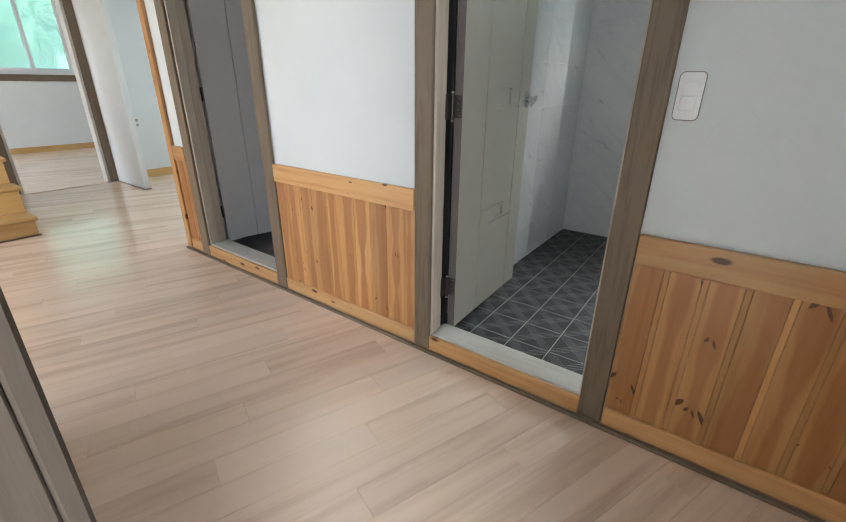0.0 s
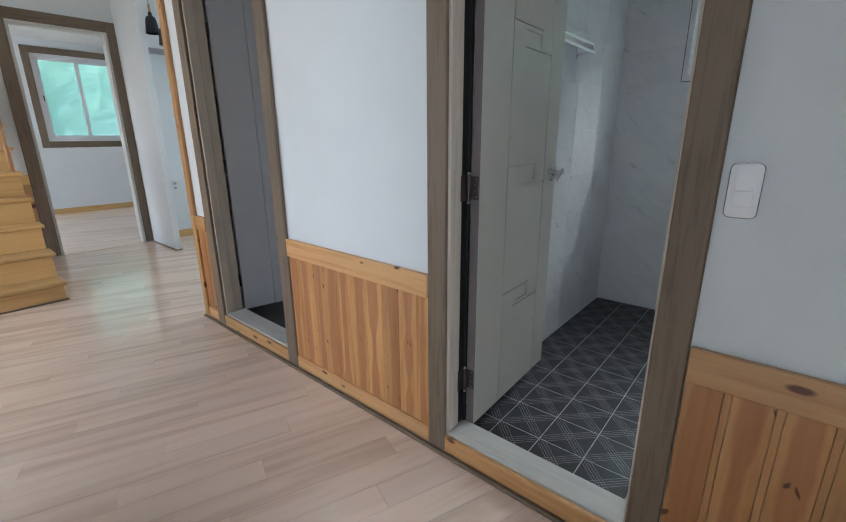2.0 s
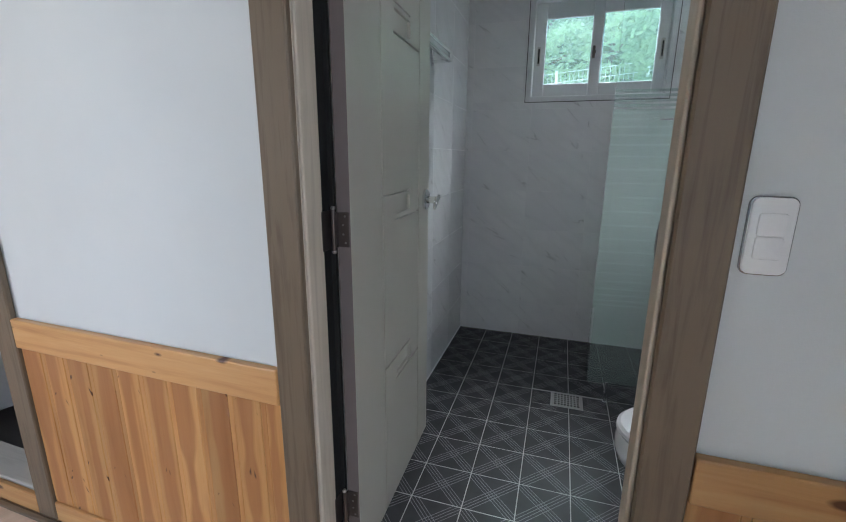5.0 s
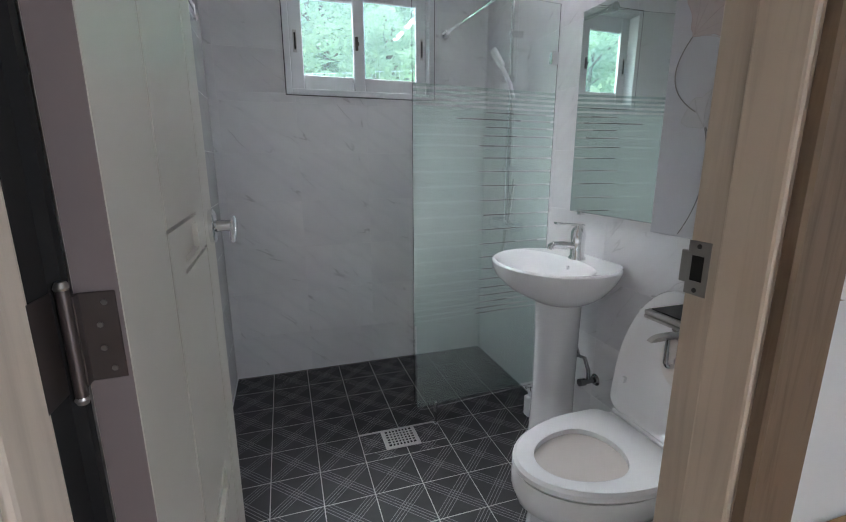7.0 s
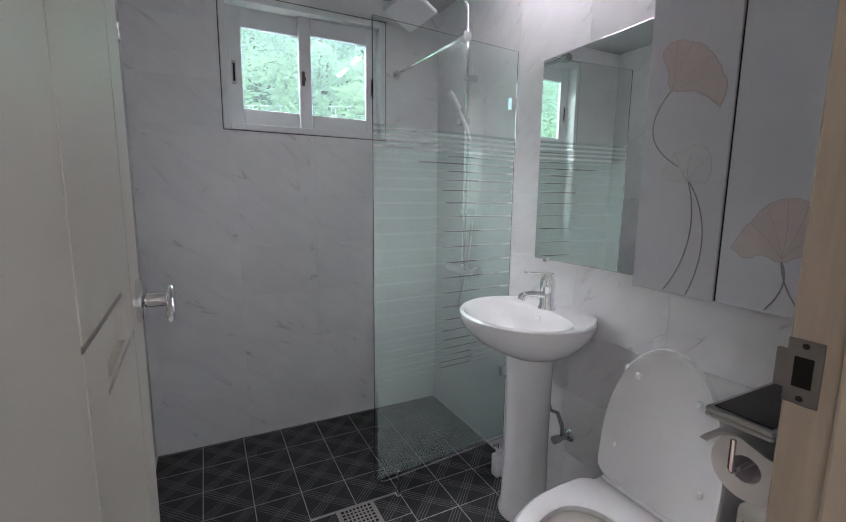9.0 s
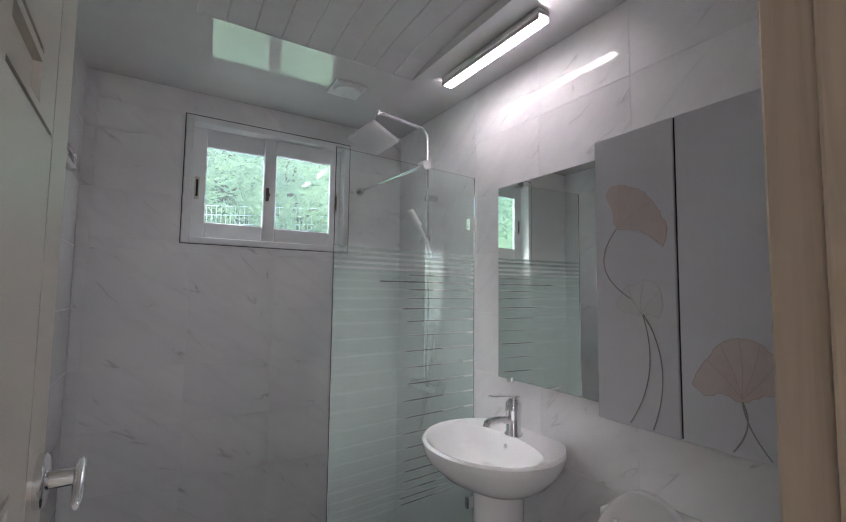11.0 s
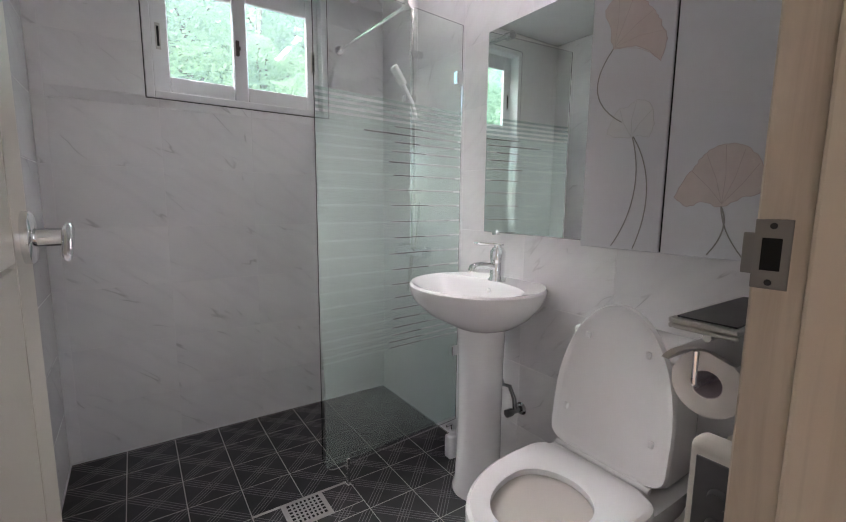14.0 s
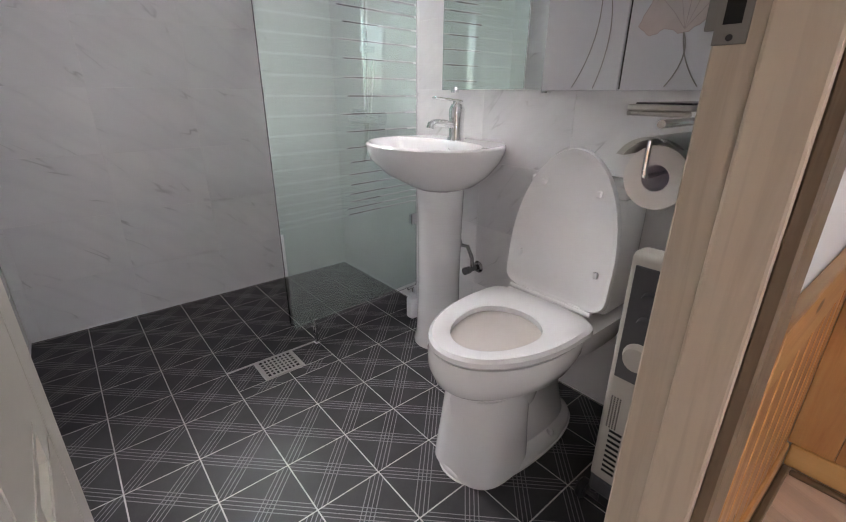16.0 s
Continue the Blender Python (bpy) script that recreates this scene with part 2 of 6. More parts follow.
SILL = wood("pale_grey_sill", (0.50, 0.49, 0.45), (0.60, 0.585, 0.54), "x", 0.45, grain=50.0, amount=0.3)
LAMINATE = wood("pale_oak_laminate", (0.61, 0.445, 0.335), (0.83, 0.655, 0.52), "y", 0.22, grain=10.0, pale=(0.84, 0.695, 0.585), amount=0.26, coat=0.3, streak=0.34)
DOOR = mat("sage_grey_door_film", (0.48, 0.455, 0.395), 0.38, vary=0.03, bump=0.06)
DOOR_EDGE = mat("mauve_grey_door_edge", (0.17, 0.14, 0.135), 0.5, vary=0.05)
DOOR_B = mat("mid_grey_door_film", (0.40, 0.395, 0.39), 0.45, vary=0.03, bump=0.06)
GAP = mat("dark_seal", (0.02, 0.02, 0.02), 0.7)
MARBLE_B = marble("marble_tile_back", (0, radians(-38), 0))
MARBLE_B.node_tree.nodes["Principled BSDF"].inputs["Roughness"].default_value = 0.24
MARBLE_S = marble("marble_tile_side", (radians(38), 0, 0))
MARBLE_S.node_tree.nodes["Principled BSDF"].inputs["Roughness"].default_value = 0.045
GROUT = mat("white_grout", (0.74, 0.74, 0.74), 0.8)
GROUT_F = mat("pale_floor_grout", (0.52, 0.51, 0.495), 0.85, vary=0.15)
PLAID = plaid("dark_plaid_floor_tile")
PORCELAIN = mat("white_porcelain", (0.88, 0.88, 0.88), 0.10, vary=0.01, bump=0.0, coat=0.4)
SEAT = mat("white_seat_plastic", (0.86, 0.865, 0.87), 0.20, vary=0.01, bump=0.0)
PLASTIC = mat("white_plastic", (0.74, 0.75, 0.76), 0.35, vary=0.02, bump=0.0)
UPVC = mat("white_window_profile", (0.72, 0.73, 0.74), 0.3, vary=0.02, bump=0.0)
CHROME = mat("chrome", (0.82, 0.83, 0.84), 0.10, 1.0, vary=0.02, bump=0.0)
STEEL = mat("brushed_steel", (0.52, 0.51, 0.49), 0.32, 1.0, vary=0.06, bump=0.05)
DARKSTEEL = mat("dark_bronze_steel", (0.105, 0.088, 0.082), 0.42, 0.8, vary=0.1)
BLACK = mat("black_plastic", (0.02, 0.02, 0.022), 0.4)
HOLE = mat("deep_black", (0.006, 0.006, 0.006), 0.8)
STRIKE = mat("grey_strike_steel", (0.27, 0.26, 0.25), 0.36, 1.0, vary=0.08, bump=0.05)
# brown casing wood darkened to hold the shade of the unlit start doorway
SHADED_LINING = wood("shaded_brown_lining", (0.055, 0.040, 0.029), (0.09, 0.068, 0.05), "z", 0.5, grain=60.0, amount=0.5)
SHADED_LINING_X = wood("shaded_brown_lining_lengthwise", (0.055, 0.040, 0.029), (0.09, 0.068, 0.05), "x", 0.5, grain=60.0, amount=0.5)
PANE = glassy("window_glass", (0.72, 1.0, 0.98))
SHOWER = glassy("pale_green_shower_glass", (0.93, 0.985, 0.965))
FROST = mat("frosted_film", (0.72, 0.77, 0.755), 0.45, vary=0.02, bump=0.0)
fr = FROST.node_tree
fr_clear, fr_thin = fr.nodes.new("ShaderNodeBsdfTransparent"), fr.nodes.new("ShaderNodeBsdfTranslucent")
fr_haze, fr_mix = fr.nodes.new("ShaderNodeMixShader"), fr.nodes.new("ShaderNodeMixShader")
fr_clear.inputs[0].default_value, fr_thin.inputs[0].default_value = (0.90, 0.97, 0.95, 1), (0.72, 0.77, 0.755, 1)
fr_haze.inputs[0].default_value, fr_mix.inputs[0].default_value = 0.45, 0.145
fr.links.new(fr.nodes["Principled BSDF"].outputs[0], fr_haze.inputs[1])
fr.links.new(fr_thin.outputs[0], fr_haze.inputs[2])
fr.links.new(fr_clear.outputs[0], fr_mix.inputs[1])
fr.links.new(fr_haze.outputs[0], fr_mix.inputs[2])
fr.links.new(fr_mix.outputs[0], fr.nodes["Material Output"].inputs[0])


# dark tint painting the shaded wall that shows through the film's clear gaps
def wall_shade_tint(name, cover):
    m = mat(name, (0.10, 0.13, 0.125), 0.5, vary=0.05, bump=0.0)
    nt = m.node_tree
    mix, free = nt.nodes.new("ShaderNodeMixShader"), nt.nodes.new("ShaderNodeBsdfTransparent")
    patch = nt.nodes.new("ShaderNodeMapRange")
    nt.links.new(noise_of(nt, coords(nt, (1, 1, 1)), 9.0, 3.0), patch.inputs[0])
    patch.inputs[1].default_value, patch.inputs[2].default_value = 0.30, 0.62
    patch.inputs[3].default_value, patch.inputs[4].default_value = cover * 0.3, cover
    nt.links.new(patch.outputs[0], mix.inputs[0])
    nt.links.new(free.outputs[0], mix.inputs[1])
    nt.links.new(nt.nodes["Principled BSDF"].outputs[0], mix.inputs[2])
    nt.links.new(mix.outputs[0], nt.nodes["Material Output"].inputs[0])
    return m


FROST_THIN = FROST.copy()
FROST_THIN.name = "thin_frosted_film"
for n in FROST_THIN.node_tree.nodes:
    if n.bl_idname == "ShaderNodeMixShader" and n.inputs[0].default_value < 0.2:
        n.inputs[0].default_value = 0.085
WALL_SHADE, WALL_SHADE_PALE = wall_shade_tint("grey_green_wall_shade", 0.46), wall_shade_tint("thin_grey_green_wall_shade", 0.20)
MIRROR = mat("mirror_silver", (0.84, 0.89, 0.87), 0.125, 1.0, vary=0.0, bump=0.0)
MIRROR.node_tree.nodes["Principled BSDF"].inputs["Roughness"].default_value = 0.0
for link in list(MIRROR.node_tree.nodes["Principled BSDF"].inputs["Roughness"].links):
    MIRROR.node_tree.links.remove(link)
CABINET = mat("satin_white_glass_door", (0.60, 0.61, 0.64), 0.22, vary=0.02, bump=0.0)
PINK = mat("printed_pink_petal", (0.585, 0.505, 0.485), 0.25, vary=0.05, scale=20)
PINKLINE = mat("printed_rose_line", (0.44, 0.36, 0.34), 0.3)
PALELINE = mat("printed_pale_grey_line", (0.45, 0.46, 0.455), 0.3)
PALE = mat("printed_pale_petal", (0.60, 0.61, 0.62), 0.25, vary=0.04)
STEM = mat("printed_grey_line", (0.26, 0.25, 0.24), 0.3)
BATHCEIL = mat("glossy_white_ceiling_panel", (0.66, 0.67, 0.67), 0.05, vary=0.02, bump=0.0, coat=1.0)
BATHCEIL.node_tree.nodes["Principled BSDF"].inputs["Coat IOR"].default_value = 2.0
TUBE = glow("lit_led_tube", (0.97, 0.97, 1.0), 13.0)
PAPERROLL = mat("soft_paper", (0.80, 0.79, 0.77), 0.9, vary=0.03, bump=0.3)
CARD = mat("grey_cardboard", (0.38, 0.36, 0.38), 0.9)
ROLLCORE = mat("pale_mauve_card", (0.60, 0.55, 0.58), 0.8)
HEATER = mat("cream_enamel", (0.54, 0.51, 0.455), 0.35, vary=0.03)
PANEL = mat("dark_grey_control_panel", (0.09, 0.09, 0.095), 0.4)
LEAF = mat("leaf_green", (0.19, 0.27, 0.145), 0.5, vary=0.5, scale=1.5, bump=0.0)
leaf_nt = LEAF.node_tree
leaf_out, leaf_bs = leaf_nt.nodes["Material Output"], leaf_nt.nodes["Principled BSDF"]
thin, both = leaf_nt.nodes.new("ShaderNodeBsdfTranslucent"), leaf_nt.nodes.new("ShaderNodeMixShader")
thin.inputs[0].default_value, both.inputs[0].default_value = (0.42, 0.54, 0.32, 1), 0.5
leaf_nt.links.new(leaf_bs.outputs[0], both.inputs[1])
leaf_nt.links.new(thin.outputs[0], both.inputs[2])
leaf_nt.links.new(both.outputs[0], leaf_out.inputs[0])
BARK = mat("bark", (0.12, 0.09, 0.065), 0.9, vary=0.3)
GRASS = mat("grass_ground", (0.085, 0.125, 0.055), 0.9, vary=0.4, scale=0.8)
EDGECHROME = mat("dark_chrome_edge", (0.30, 0.30, 0.31), 0.2, 1.0, vary=0.05, bump=0.0)


def mesh_screen(name, cover):
    """Fine mesh sheet: mostly open, the threads pass daylight on as a pale haze."""
    m = mat(name, (0.70, 0.74, 0.74), 0.8, vary=0.03, bump=0.0)
    nt = m.node_tree
    mix, free, thread = nt.nodes.new("ShaderNodeMixShader"), nt.nodes.new("ShaderNodeBsdfTransparent"), nt.nodes.new("ShaderNodeBsdfTranslucent")
    thread.inputs[0].default_value = (0.66, 0.78, 0.80, 1)
    mix.inputs[0].default_value = cover
    nt.links.new(free.outputs[0], mix.inputs[1])
    nt.links.new(thread.outputs[0], mix.inputs[2])
    nt.links.new(mix.outputs[0], nt.nodes["Material Output"].inputs[0])
    return m


SCREEN = mesh_screen("pale_insect_mesh", 0.05)
# far window's sheet is added only as haze, to wash the view pale
HAZE_FAR = mesh_screen("far_window_haze", 0.52)
# backdrop colour glows by emission, so the view past the panes looks bright
GLOW_DISTANCE = mat("glowing_hazy_distance", (0.4, 0.5, 0.4), 0.9)
dist_nt = GLOW_DISTANCE.node_tree
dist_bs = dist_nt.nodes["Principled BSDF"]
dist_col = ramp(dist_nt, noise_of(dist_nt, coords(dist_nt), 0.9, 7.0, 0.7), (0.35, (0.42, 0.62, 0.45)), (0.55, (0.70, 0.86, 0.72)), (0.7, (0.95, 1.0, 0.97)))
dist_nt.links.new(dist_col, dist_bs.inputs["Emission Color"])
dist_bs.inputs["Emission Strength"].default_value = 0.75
FENCEWHITE = mat("white_fence_wire", (0.8, 0.8, 0.8), 0.4)


# ---- shapes ----
def box(bm, lo, hi, bevel=0.0, seg=1):
    """Adds an upright box between two corners."""
    made = bmesh.ops.create_cube(bm, size=1.0)
    vs = made["verts"]
    c = [(a + b) / 2 for a, b in zip(lo, hi)]
    s = [abs(b - a) for a, b in zip(lo, hi)]
    for v in vs:
        v.co = Vector((c[0] + v.co.x * s[0], c[1] + v.co.y * s[1], c[2] + v.co.z * s[2]))
    if bevel:
        es = list({e for v in vs for e in v.link_edges})
        bmesh.ops.bevel(bm, geom=es, offset=min(bevel, 0.45 * min(s)), segments=seg, profile=0.5, affect="EDGES")
    return bm


def boxes(*pairs, bevel=0.0, seg=1):
    bm = bmesh.new()
    for lo, hi in pairs:
        box(bm, lo, hi, bevel, seg)
    return bm


def rings(bm, loops, close=True, cap=True):
    """Skins a list of equal rings of points."""
    vs = [[bm.verts.new(p) for p in loop] for loop in loops]
    n = len(vs[0])
    for a, b in zip(vs, vs[1:]):
        for k in range(n if close else n - 1):
            bm.faces.new((a[k], a[(k + 1) % n], b[(k + 1) % n], b[k]))
    if cap:
        bm.faces.new(list(reversed(vs[0])))
        bm.faces.new(vs[-1])
    return bm


def lathe(profile, center=(0, 0, 0), n=28, axis="z", cap=True):
    """A turned shape from (radius, height) pairs."""
    bm = bmesh.new()
    loops = []
    for r, h in profile:
        loop = []
        for k in range(n):
            a = 2 * math.pi * k / n
            p = (r * math.cos(a), r * math.sin(a), h)
            if axis == "x":
                p = (h, r * math.cos(a), r * math.sin(a))
            elif axis == "y":
                p = (r * math.sin(a), h, r * math.cos(a))
            loop.append(Vector(p) + Vector(center))
        loops.append(loop)
    return rings(bm, loops, cap=cap)


def tube(points, r, n=12, bm=None):
    """A round bar along a line of points."""
    bm = bm or bmesh.new()
    pts = [Vector(p) for p in points]
    loops = []
    side = None
    for k, p in enumerate(pts):
        d = (pts[min(k + 1, len(pts) - 1)] - pts[max(k - 1, 0)]).normalized()
        if side is None:
            side = d.orthogonal().normalized()
        side = (side - d * side.dot(d)).normalized()
        other = d.cross(side)
        loops.append([p + r * (math.cos(2 * math.pi * a / n) * side + math.sin(2 * math.pi * a / n) * other) for a in range(n)])
    return rings(bm, loops)


def bend(a, corner, b, r=0.05, n=6):
    """Points of a line a - corner - b with a rounded corner."""
    a, c, b = Vector(a), Vector(corner), Vector(b)
    p, q = c + (a - c).normalized() * r, c + (b - c).normalized() * r
    return [a] + [(1 - t) ** 2 * p + 2 * t * (1 - t) * c + t * t * q for t in (k / n for k in range(n + 1))] + [b]


def link(name, bm, material, parent=None, smooth=False):
    me = bpy.data.meshes.new(name)
    bmesh.ops.recalc_face_normals(bm, faces=bm.faces)
    bm.to_mesh(me)
    bm.free()
    for p in me.polygons:
        p.use_smooth = smooth
    if smooth:
        me.set_sharp_from_angle(angle=radians(40))
    me.materials.append(material)
    ob = new(name, me)
    if parent:
        ob.parent = parent
    return ob


def part(name, bm, material, parent, label="", smooth=False):
    return tagged(link(name, bm, material, parent, smooth), label)


def thing(name, label, category, group="", kind="", at=None):
    return tagged(new(name), label, category, group, kind) if at is None else tagged_at(name, label, category, group, kind, at)


def tagged_at(name, label, category, group, kind, at):
    ob = tagged(new(name), label, category, group, kind)
    ob.matrix_basis = at
    return ob


def setting(name, bm, material, label="", parent=None, smooth=False):
    return tagged(link(name, bm, material, parent, smooth), label, "", "", "structure")


# ---- plan ----
WALL = 0.12           # thickness of the wall between hall and bathroom
HALL_H = 3.05         # hall ceiling
BATH_H = 2.47         # bathroom ceiling
OPEN_L, OPEN_R = -0.293, 0.445      # bathroom door opening
OPB_L, OPB_R = -2.345, -1.505        # second door opening
END = -2.66           # where the hall wall ends
HEAD, HEAD_B = 2.30, 2.33
FAR = -5.88           # wall at the end of the hall
FAR_L, FAR_R, FAR_H = -0.36, 0.545, 2.565
BACK = -9.80          # window wall of the far room
HALL_END = 1.388      # short wall that closes the hall

# ---- structure ----
ground = setting("ground", boxes(((-80, -80, -0.45), (80, 80, -0.35))), GRASS, "green grassy ground round the house")
setting("floor_slab", boxes(((-10.0, -4.7, -0.30), (2.6, 3.2, -0.02))), GROUT_F, "concrete slab under the rooms")

wall_north = setting("wall_north", boxes(
    ((END, 0, 0), (OPB_L - 0.032, WALL, HALL_H)), ((OPB_L - 0.032, 0, HEAD_B + 0.002), (OPB_R + 0.032, WALL, HALL_H)),
    ((OPB_R + 0.032, 0, 0), (OPEN_L - 0.032, WALL, HALL_H)), ((OPEN_L - 0.032, 0, HEAD + 0.002), (OPEN_R + 0.032, WALL, HALL_H)),
    ((OPEN_R + 0.032, 0, 0), (2.3, WALL, HALL_H))), PAPER, "white papered hall wall with two doorways")
# its opening is out of view, added to go with the room's lamp
setting("wall_east", boxes(((2.3, -4.6, 0), (2.42, -3.9, HALL_H)), ((2.3, -3.9, 0), (2.42, -2.3, 0.8)), ((2.3, -3.9, 2.2), (2.42, -2.3, HALL_H)), ((2.3, -2.3, 0), (2.42, WALL, HALL_H))), PAPER, "plain white wall")
# opposite side: a doorway that the walk starts in, and the living room beyond
setting("wall_opposite", boxes(((-1.2, -1.59, 0), (0.26, -1.46, HALL_H)), ((0.26, -1.59, 2.3), (1.25, -1.46, HALL_H)),
                               ((1.25, -1.59, 0), (2.3, -1.46, HALL_H))), PAPER, "white papered wall with a doorway")
setting("wall_hall_end", boxes(((HALL_END, -1.459, 0), (HALL_END + 0.12, -0.001, HALL_H))), PAPER, "short white papered wall closing the hall")
end_wains = tagged(new("wainscot_hall_end"), "knotty pine wainscot on the short hall wall", "", "", "structure")
part("cap_rail", boxes(((HALL_END - 0.024, -1.43, 0.689), (HALL_END - 0.001, -0.026, 0.789)), bevel=0.004, seg=2), PINE_Y, end_wains, "wide pine cap rail")
part("base_rail", boxes(((HALL_END - 0.020, -1.43, 0.013), (HALL_END - 0.001, -0.022, 0.092)), bevel=0.006, seg=2), PINE_Y, end_wains)
for k in range(13):
    y = -0.012 - k * 0.108
    part("board", boxes(((HALL_END - 0.011, y - 0.1074, 0.092), (HALL_END - 0.001, y, 0.689)), bevel=0.0016), PINE, end_wains)
setting("floor_strip_end", boxes(((HALL_END - 0.042, -1.43, 0.0), (HALL_END - 0.021, -0.043, 0.014)), bevel=0.005, seg=2), CASING_Y, "grey-brown strip along the wall foot")
setting("wall_between", boxes(((-1.2, -4.6, 0), (-1.08, -1.59, HALL_H))), PAPER, "plain white wall")
# both openings are out of view, added to go with the area lamps
setting("wall_south", boxes(((BACK, -4.72, 0), (-9.2, -4.6, HALL_H)), ((-9.2, -4.72, 0), (-6.8, -4.6, 0.6)), ((-9.2, -4.72, 2.4), (-6.8, -4.6, HALL_H)), ((-6.8, -4.72, 0), (-4.8, -4.6, HALL_H)), ((-4.8, -4.72, 0), (-1.6, -4.6, 0.5)),
                            ((-4.8, -4.72, 2.5), (-1.6, -4.6, HALL_H)), ((-1.6, -4.72, 0), (2.42, -4.6, HALL_H))), PAPER, "white outer wall with added, unseen window openings")
wall_far = setting("wall_far", boxes(((FAR - 0.12, -4.6, 0), (FAR, FAR_L, HALL_H)), ((FAR - 0.12, FAR_L, FAR_H), (FAR, FAR_R, HALL_H)),
                                     ((FAR - 0.12, FAR_R, 0), (FAR, 2.99, HALL_H))), PAPER, "white papered wall at the end of the hall")
WY0, WY1, WZ0, WZ1 = 0.40, 1.70, 1.325, 2.815
setting("wall_window", boxes(((BACK - 0.2, -4.6, 0), (BACK, WY0, HALL_H)), ((BACK - 0.2, WY0, 0), (BACK, WY1, WZ0)),
                             ((BACK - 0.2, WY0, WZ1), (BACK, WY1, HALL_H)), ((BACK - 0.2, WY1, 0), (BACK, 3.0, HALL_H))),
        PAPER, "white window wall of the far room")
# the opening here is unseen too, added for the kitchen's lamp
setting("wall_kitchen", boxes(((BACK, 3.0, 0), (-4.9, 3.12, HALL_H)), ((-4.9, 3.0, 0), (-3.3, 3.12, 1.0)), ((-4.9, 3.0, 2.2), (-3.3, 3.12, HALL_H)), ((-3.3, 3.0, 0), (END + 0.12, 3.12, HALL_H))), PAPER, "plain white wall")
setting("wall_side", boxes(((END, WALL, 0), (END + 0.12, 3.0, HALL_H))), PAPER, "plain white wall beside the kitchen")
setting("wall_store", boxes(((END + 0.12, 2.2, 0), (-0.60, 2.32, HALL_H)), ((-0.72, WALL, 0), (-0.60, 2.2, HALL_H))), PAPER, "plain white wall of the small room")
setting("ceiling", boxes(((BACK, -4.7, HALL_H), (2.42, 3.12, HALL_H + 0.12))), CEILING, "white papered ceiling")
# white partition beside the far doorway
partition = setting("partition", boxes(((FAR, 0.635, 0.012), (-5.07, 0.70, HALL_H)), bevel=0.004), PAPER, "thin white partition wall end")
setting("partition_foot", boxes(((FAR, 0.627, 0), (-5.06, 0.708, 0.012))), CASING_X, "grey-brown strip under the partition")
setting("ceiling_moulding", boxes(((FAR, -4.6, HALL_H - 0.03), (FAR + 0.025, 0.61, HALL_H)), ((FAR, 0.61, HALL_H - 0.03), (-5.06, 0.634, HALL_H)),
                                  bevel=0.004), CASING_Y, "thin grey-brown ceiling moulding")


def plain_casing(name, lo, hi, plane, head, width, depth, along, label, mats):
    """Three boards round an opening: along 'x' on a plane y, or along 'y' on a plane x."""
    def at(a0, a1, z0, z1, d0, d1):
        return ((a0, d0, z0), (a1, d1, z1)) if along == "x" else ((d0, a0, z0), (d1, a1, z1))
    top = tagged(new(name), label, "", "", "structure")
    d0, d1 = plane, plane + depth
    part("side_board", boxes(at(lo - width, lo, 0.012, head + width, d0, d1), bevel=0.004), mats[0], top)
    part("side_board", boxes(at(hi, hi + width, 0.012, head + width, d0, d1), bevel=0.004), mats[0], top)
    part("head_board", boxes(at(lo + 0.001, hi - 0.001, head, head + width, d0, d1), bevel=0.004), mats[1], top)
    return top


def jambs(name, lo, hi, head, y0, y1, label, sill_z):
    """A wrapped door frame with a stop ridge, and its raised sill."""
    top = tagged(new(name), label, "", "", "structure")
    for side, x, s in (("left", lo, -1), ("right", hi, 1)):
        part("jamb", boxes(((x, y0, 0.0), (x + s * 0.03, y1, head)), bevel=0.003), JAMB, top)
        part("stop_ridge", boxes(((x - s * 0.010, y0 + 0.001, sill_z), (x, y0 + 0.066, head - 0.012)), bevel=0.005, seg=2), JAMB, top)
    part("head_jamb", boxes(((lo + 0.001, y0, head - 0.03), (hi - 0.001, y1, head)), bevel=0.003), JAMB, top)
    part("sill", boxes(((lo + 0.001, y0 + 0.004, 0.0), (hi - 0.001, y1 + 0.012, sill_z)), bevel=0.006, seg=2), SILL, top, "pale grey raised door sill")
    part("sill_board", boxes(((lo + 0.001, y0 - 0.016, 0.012), (hi - 0.001, y0 + 0.003, sill_z - 0.008)), bevel=0.003), PINE_X, top, "knotty pine board under the sill")
    return top


plain_casing("door_casing_1", OPEN_L, OPEN_R - 0.001, -0.022, HEAD, 0.089, 0.021, "x", "grey-brown wood-grain door casing", (CASING, CASING_X))
plain_casing("door_casing_2", OPB_L, OPB_R, -0.022, HEAD_B, 0.096, 0.021, "x", "grey-brown wood-grain door casing", (CASING, CASING_X))
plain_casing("door_casing_3", FAR_L, FAR_R, FAR + 0.001, FAR_H, 0.115, 0.021, "y", "grey-brown casing round the far doorway", (CASING, CASING_Y))
plain_casing("door_casing_4", 0.345, 1.165, -1.459, 2.2, 0.09, 0.021, "x", "brown casing, coloured dark for shade, of the doorway walked out of", (SHADED_LINING, SHADED_LINING_X))
jambs("door_frame_1", OPEN_L, OPEN_R, HEAD, -0.004, WALL - 0.008, "beige wood-grain door frame of the bathroom", 0.098)
jambs("door_frame_2", OPB_L, OPB_R, HEAD_B, -0.004, WALL + 0.004, "beige wood-grain frame of the second door", 0.098)
start_frame = tagged(new("door_frame_4"), "brown lining, coloured dark for shade, of the doorway walked out of", "", "", "structure")
